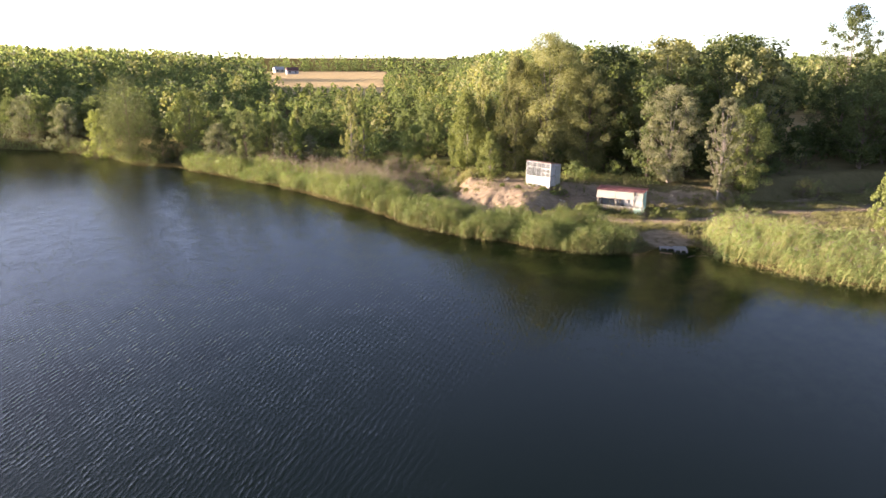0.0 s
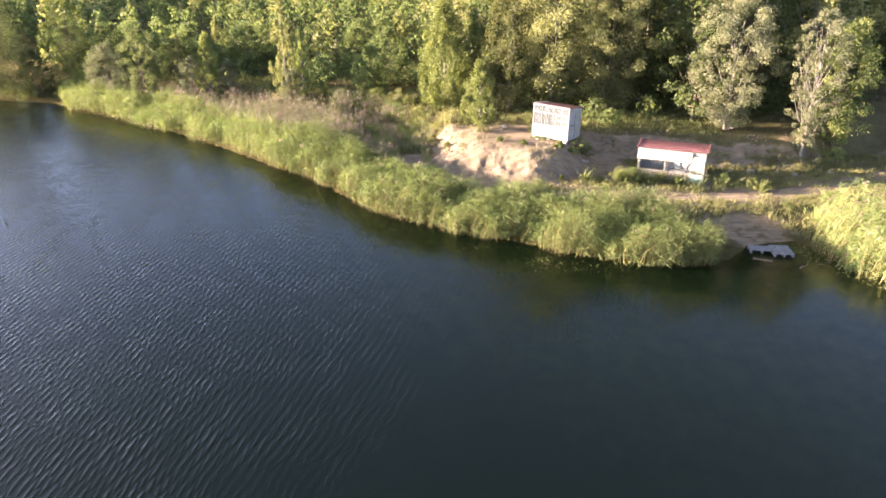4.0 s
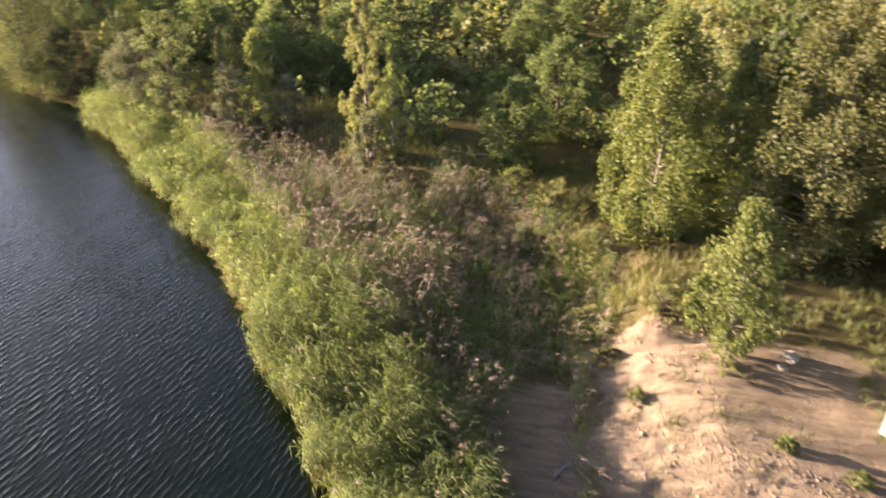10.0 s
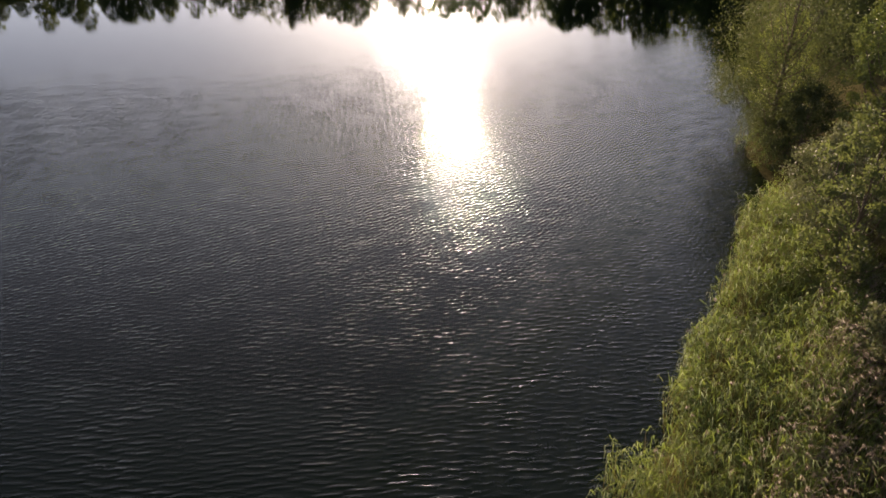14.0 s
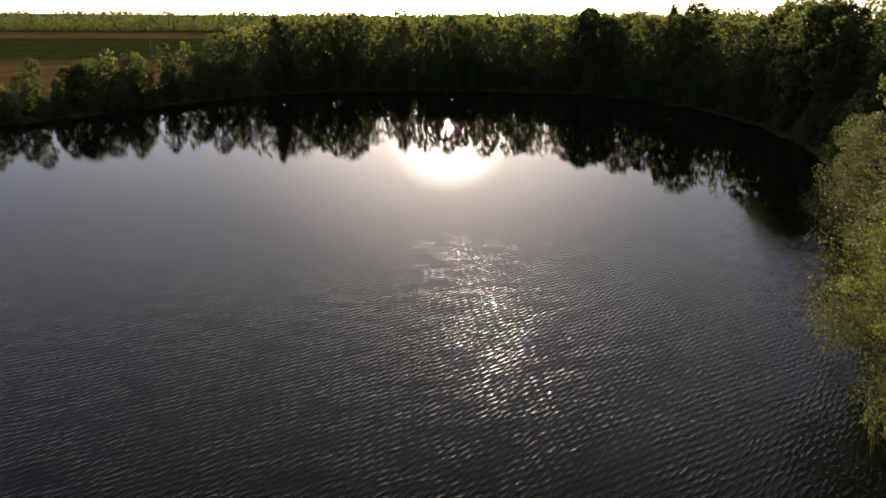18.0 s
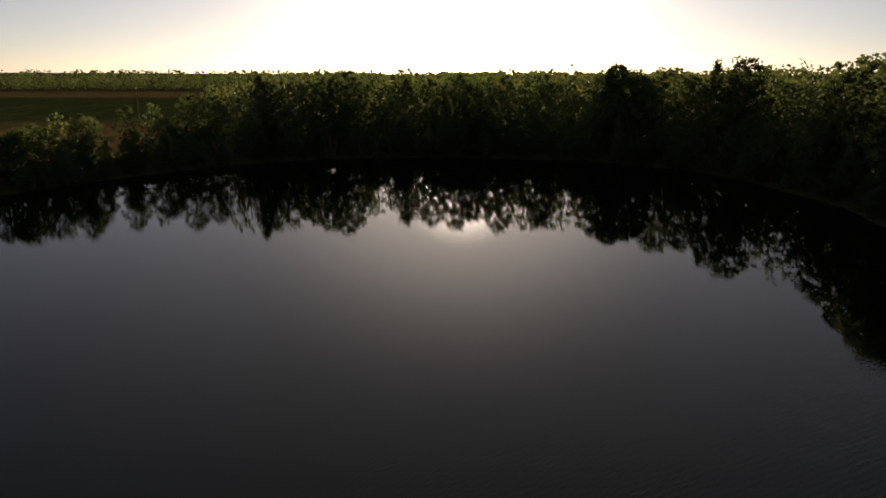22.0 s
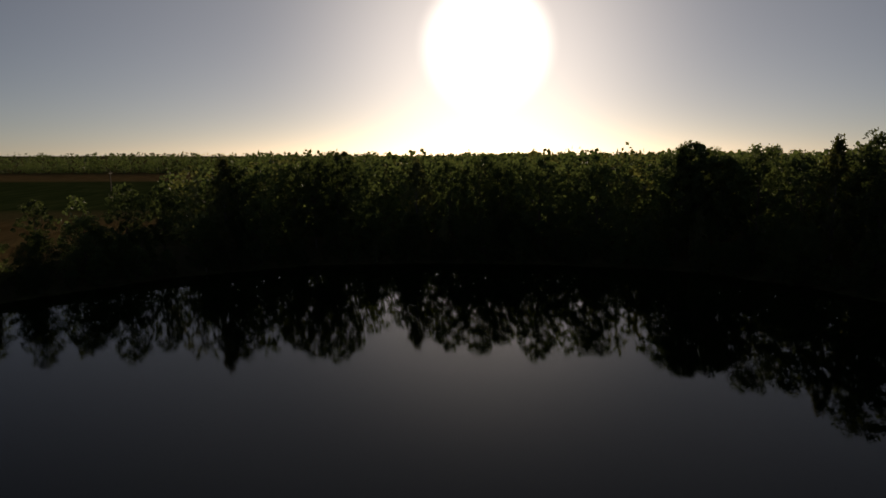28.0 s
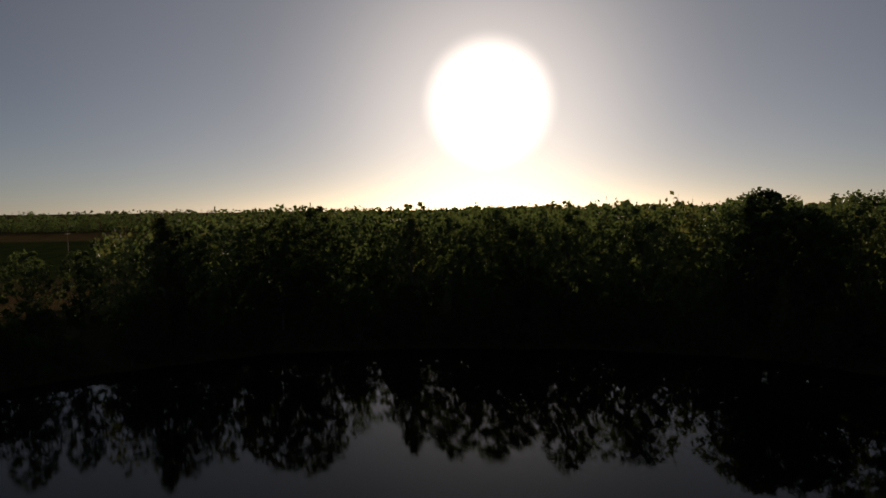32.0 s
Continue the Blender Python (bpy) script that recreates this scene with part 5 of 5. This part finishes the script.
def weed(x, y, h, r, seed, leaves, label, name="weed_bush"):
    ob = plant(name, tree_meshes("bush", h, r, 0.0, 22, 52, 0.085, seed, leaves, BARK), x, y, label, "bush", "weeds on the mound")
    return ob


for k, (x, y, h, r, m, lab) in enumerate([
        (12.3, 73.5, 1.25, 0.65, LEAF_YELLOW, "leafy weed bush at the cabin corner"), (13.0, 73.6, 0.95, 0.5, LEAF_YELLOW, "sprawling weed bush beside the cabin"), (11.6, 72.4, 0.5, 0.55, LEAF_YELLOW, "low yellow-green weed below the cabin"),
        (10.6, 72.3, 0.45, 0.5, LEAF_YELLOW, "low yellow-green weed below the cabin"), (6.4, 74.1, 0.45, 0.32, LEAF_YELLOW, "small bright weed on bare sand"), (8.0, 73.2, 0.42, 0.34, LEAF_YELLOW, "small bright weed on bare sand"),
        (11.9, 69.6, 0.55, 0.4, LEAF_YELLOW, "small bright weed at the mound's foot"), (12.8, 69.2, 0.45, 0.3, LEAF_YELLOW, "small bright weed at the mound's foot"), (10.2, 69.6, 0.35, 0.28, LEAF_YELLOW, "small bright weed on the sandy slope"),
        (5.2, 77.6, 0.8, 0.7, LEAF_OLIVE, "olive scrub under the young poplar"), (2.6, 76.4, 0.5, 0.4, LEAF_OLIVE, "dry scrub on the mound's shoulder"), (3.4, 80.5, 1.1, 0.8, LEAF_OLIVE, "yellowing scrub at the edge of dry reeds"),
        (13.9, 68.6, 1.0, 0.8, LEAF_YELLOW, "leafy weed clump beside the shed"), (15.0, 68.9, 1.15, 0.7, REED_GREEN, "tall green weed clump before the shed"), (21.4, 68.2, 0.9, 0.7, REED_GREEN, "green weed clump at the shed's end"),
        (23.3, 67.6, 0.7, 0.6, LEAF_YELLOW, "yellow-green weed on the low shore"), (24.9, 68.4, 0.9, 0.7, GRASS, "dry weed clump under the bank"), (27.2, 64.6, 0.7, 0.6, LEAF_YELLOW, "yellow-green weed on the low shore"),
        (23.6, 63.4, 0.6, 0.45, LEAF_YELLOW, "small yellow weed beside the beach"), (29.6, 71.6, 1.3, 1.0, LEAF_OLIVE, "scrub on the bank edge"), (31.4, 71.4, 1.6, 1.2, LEAF_YELLOW, "leafy scrub on the bank edge"), (26.8, 71.8, 1.0, 0.9, LEAF_OLIVE, "low scrub on the bank top"),
        (-2.6, 86.6, 1.6, 0.7, LEAF_SILVER, "grey sapling among dry reeds"), (-6.6, 90.2, 2.2, 0.8, LEAF_SILVER, "grey shrub above the dry reeds"), (-0.6, 85.6, 2.6, 0.5, LEAF_YELLOW, "slim sapling above the dry grass"),
        (0.8, 81.4, 0.9, 0.8, LEAF_OLIVE, "yellowing scrub at the edge of dry reeds"), (1.8, 83.6, 1.2, 1.0, LEAF_OLIVE, "yellowing scrub below the conical poplar"), (-1.2, 88.6, 1.5, 1.0, LEAF_OLIVE, "olive scrub on the terrace edge"), (1.6, 79.0, 0.6, 0.6, GRASS, "dry scrub on the mound's shoulder"), (-3.4, 90.2, 1.4, 1.1, LEAF_YELLOW, "yellow-green scrub on the terrace edge")]):
    weed(x, y, h, r, 300 + k, m, lab)


rs = np.random.RandomState(31)
for k in range(16):
    x, y = rs.uniform(37, 58), rs.uniform(73, 92)
    if outside(np.array(x), np.array(y), LAKE) > 8:
        ob = weed(x, y, rs.uniform(1.0, 2.6), rs.uniform(0.9, 1.9), 400 + k, LEAF_OLIVE if k % 3 else LEAF_GREEN, "straggling olive scrub below the dry field")
        ob["group"] = "scrub below the field"


def water_weed(name, xy, size, seed, material, label, z0=-0.25, z1=0.02):
    rs = np.random.RandomState(seed)
    p = np.column_stack([xy, rs.uniform(z0, z1, len(xy))])
    v, f = leaf_quads(p, size, rs, 0.0, 0.3)
    v[:, 2] = np.clip(v[:, 2], z0, z1 + 0.02)
    tagged(new(name, mesh_np(name, v, f, material)), label, "water plants", kind="stuff")


rs = np.random.RandomState(9)
water_weed("water_weed", np.concatenate([rs.normal((6.6, 58.2), (0.7, 0.35), (500, 2)), rs.normal((8.4, 57.2), (1.2, 0.3), (350, 2)), rs.normal((-1.2, 64.5), (0.8, 0.3), (150, 2)), rs.normal((4.5, 60.2), (1.2, 0.25), (150, 2))]), 0.22, 81, LEAF_YELLOW, "yellow-green weed floating in the shallows", -0.3, 0.0)
water_weed("algae_mat", pick(9000, 21, 34, 44, 60, lambda x, y, d, e, q: (d < 0.1) & (d > -1.1) & (q < 0.7), 66), 0.2, 82, LEAF_YELLOW, "bright green algae mat along the reeds", -0.06, 0.015)


# ---- far buildings, poles and pylons ----
def house(x, y, turn, w, d, h, roof_h, wall, roof_m, label, windows=2):
    z = float(height(x, y))
    b = thing("house", pose(x, y, z, 0, 0, turn), label, "house")
    part("wall", block(-w / 2, w / 2, -d / 2, d / 2, -0.3, h, 0.02), wall, b)
    bm = bmesh.new()
    vs = [bm.verts.new(p) for p in ((-w / 2 - 0.4, -d / 2 - 0.4, h), (w / 2 + 0.4, -d / 2 - 0.4, h), (w / 2 + 0.4, d / 2 + 0.4, h), (-w / 2 - 0.4, d / 2 + 0.4, h), (-w / 2 - 0.2, 0, h + roof_h), (w / 2 + 0.2, 0, h + roof_h))]
    for q in ((0, 1, 5, 4), (2, 3, 4, 5), (0, 4, 3), (1, 2, 5), (3, 2, 1, 0)):
        bm.faces.new([vs[i] for i in q])
    part("roof", bm, roof_m, b)
    for i in range(windows):
        wx = -w / 2 + w * (i + 0.5) / windows
        win = part("window", block(wx - 0.6, wx + 0.6, -d / 2 - 0.04, -d / 2 + 0.02, 1.0, 2.2, 0), DARK, b)
        part("frame", block(wx - 0.7, wx + 0.7, -d / 2 - 0.03, -d / 2 + 0.01, 0.9, 1.0, 0), WHITE, win)
    return b


house(-139, 606, 30, 8, 7, 2.6, 2.4, CREAM, GREY, "white farmhouse with grey gable roof beyond the meadow")
house(-118, 560, 20, 9, 7, 2.6, 2.4, GREY, RED_DARK, "grey farmhouse with brown roof among trees")
house(-950, 262, 80, 46, 14, 5.5, 3.5, WHITE, STEEL, "long farm building with shiny metal roof on the plain", 8)
house(-1010, 300, 80, 40, 14, 5.0, 3.0, WHITE, STEEL, "second long farm building with shiny metal roof", 8)
house(-560, 440, 60, 12, 9, 5.0, 2.5, WHITE, GREY, "small white house beyond the woods")


def utility_pole(x, y, h):
    p = thing("utility_pole", pose(x, y, float(height(x, y)) - 0.2), "slim dark wooden utility pole with a crossarm", "pole", "poles along the fields")
    v, f = tubes([((0, 0, 0), (0, 0, h), 0.16, 0.10)], 8)
    part("mast", mesh_np("mast", v, f, WOOD_BROWN), None, p)
    part("crossarm", block(-1.1, 1.1, -0.06, 0.06, h - 0.8, h - 0.62), WOOD_BROWN, p)
    for k in (-0.95, 0, 0.95):
        part("insulator", block(k - 0.05, k + 0.05, -0.05, 0.05, h - 0.62, h - 0.42, 0.01), DARK, p)


for x, y, h in ((-106, 619, 10.5), (-65, 621, 12), (-20, 622, 11), (-268, 26, 9.5), (-372, 40, 9.5), (-500, 60, 9.5)):
    utility_pole(x, y, h)


def pylon(x, y, h):
    p = thing("pylon", pose(x, y, float(height(x, y)) - 0.3, 0, 0, 40), "grey lattice power pylon on the horizon", "pylon", "pylons")
    seg = []
    b, t = h * 0.09, h * 0.015
    for sx in (-1, 1):
        for sy in (-1, 1):
            seg.append(((sx * b, sy * b, 0), (sx * t, sy * t, h), 0.14, 0.1))
    for i in range(9):
        z0, z1 = h * i / 9, h * (i + 1) / 9
        w0, w1 = b + (t - b) * i / 9, b + (t - b) * (i + 1) / 9
        for s in (-1, 1):
            seg += [((-w0, s * w0, z0), (w1, s * w1, z1), 0.07, 0.07), ((s * w0, -w0, z0), (s * w1, w1, z1), 0.07, 0.07)]
    v, f = tubes(seg, 4)
    part("tower", mesh_np("tower", v, f, STEEL), None, p)
    for z, w in ((0.72, 0.20), (0.82, 0.15), (0.92, 0.11)):
        v, f = tubes([((-h * w, 0, h * z), (0, 0, h * z + 0.8), 0.1, 0.1), ((h * w, 0, h * z), (0, 0, h * z + 0.8), 0.1, 0.1), ((-h * w, 0, h * z), (h * w, 0, h * z), 0.1, 0.1)], 4)
        part("crossarm", mesh_np("crossarm", v, f, STEEL), None, p)


for x, y, h in ((-760, 640, 34), (-860, 900, 36), (330, 2300, 36), (150, 2500, 36)):
    pylon(x, y, h)
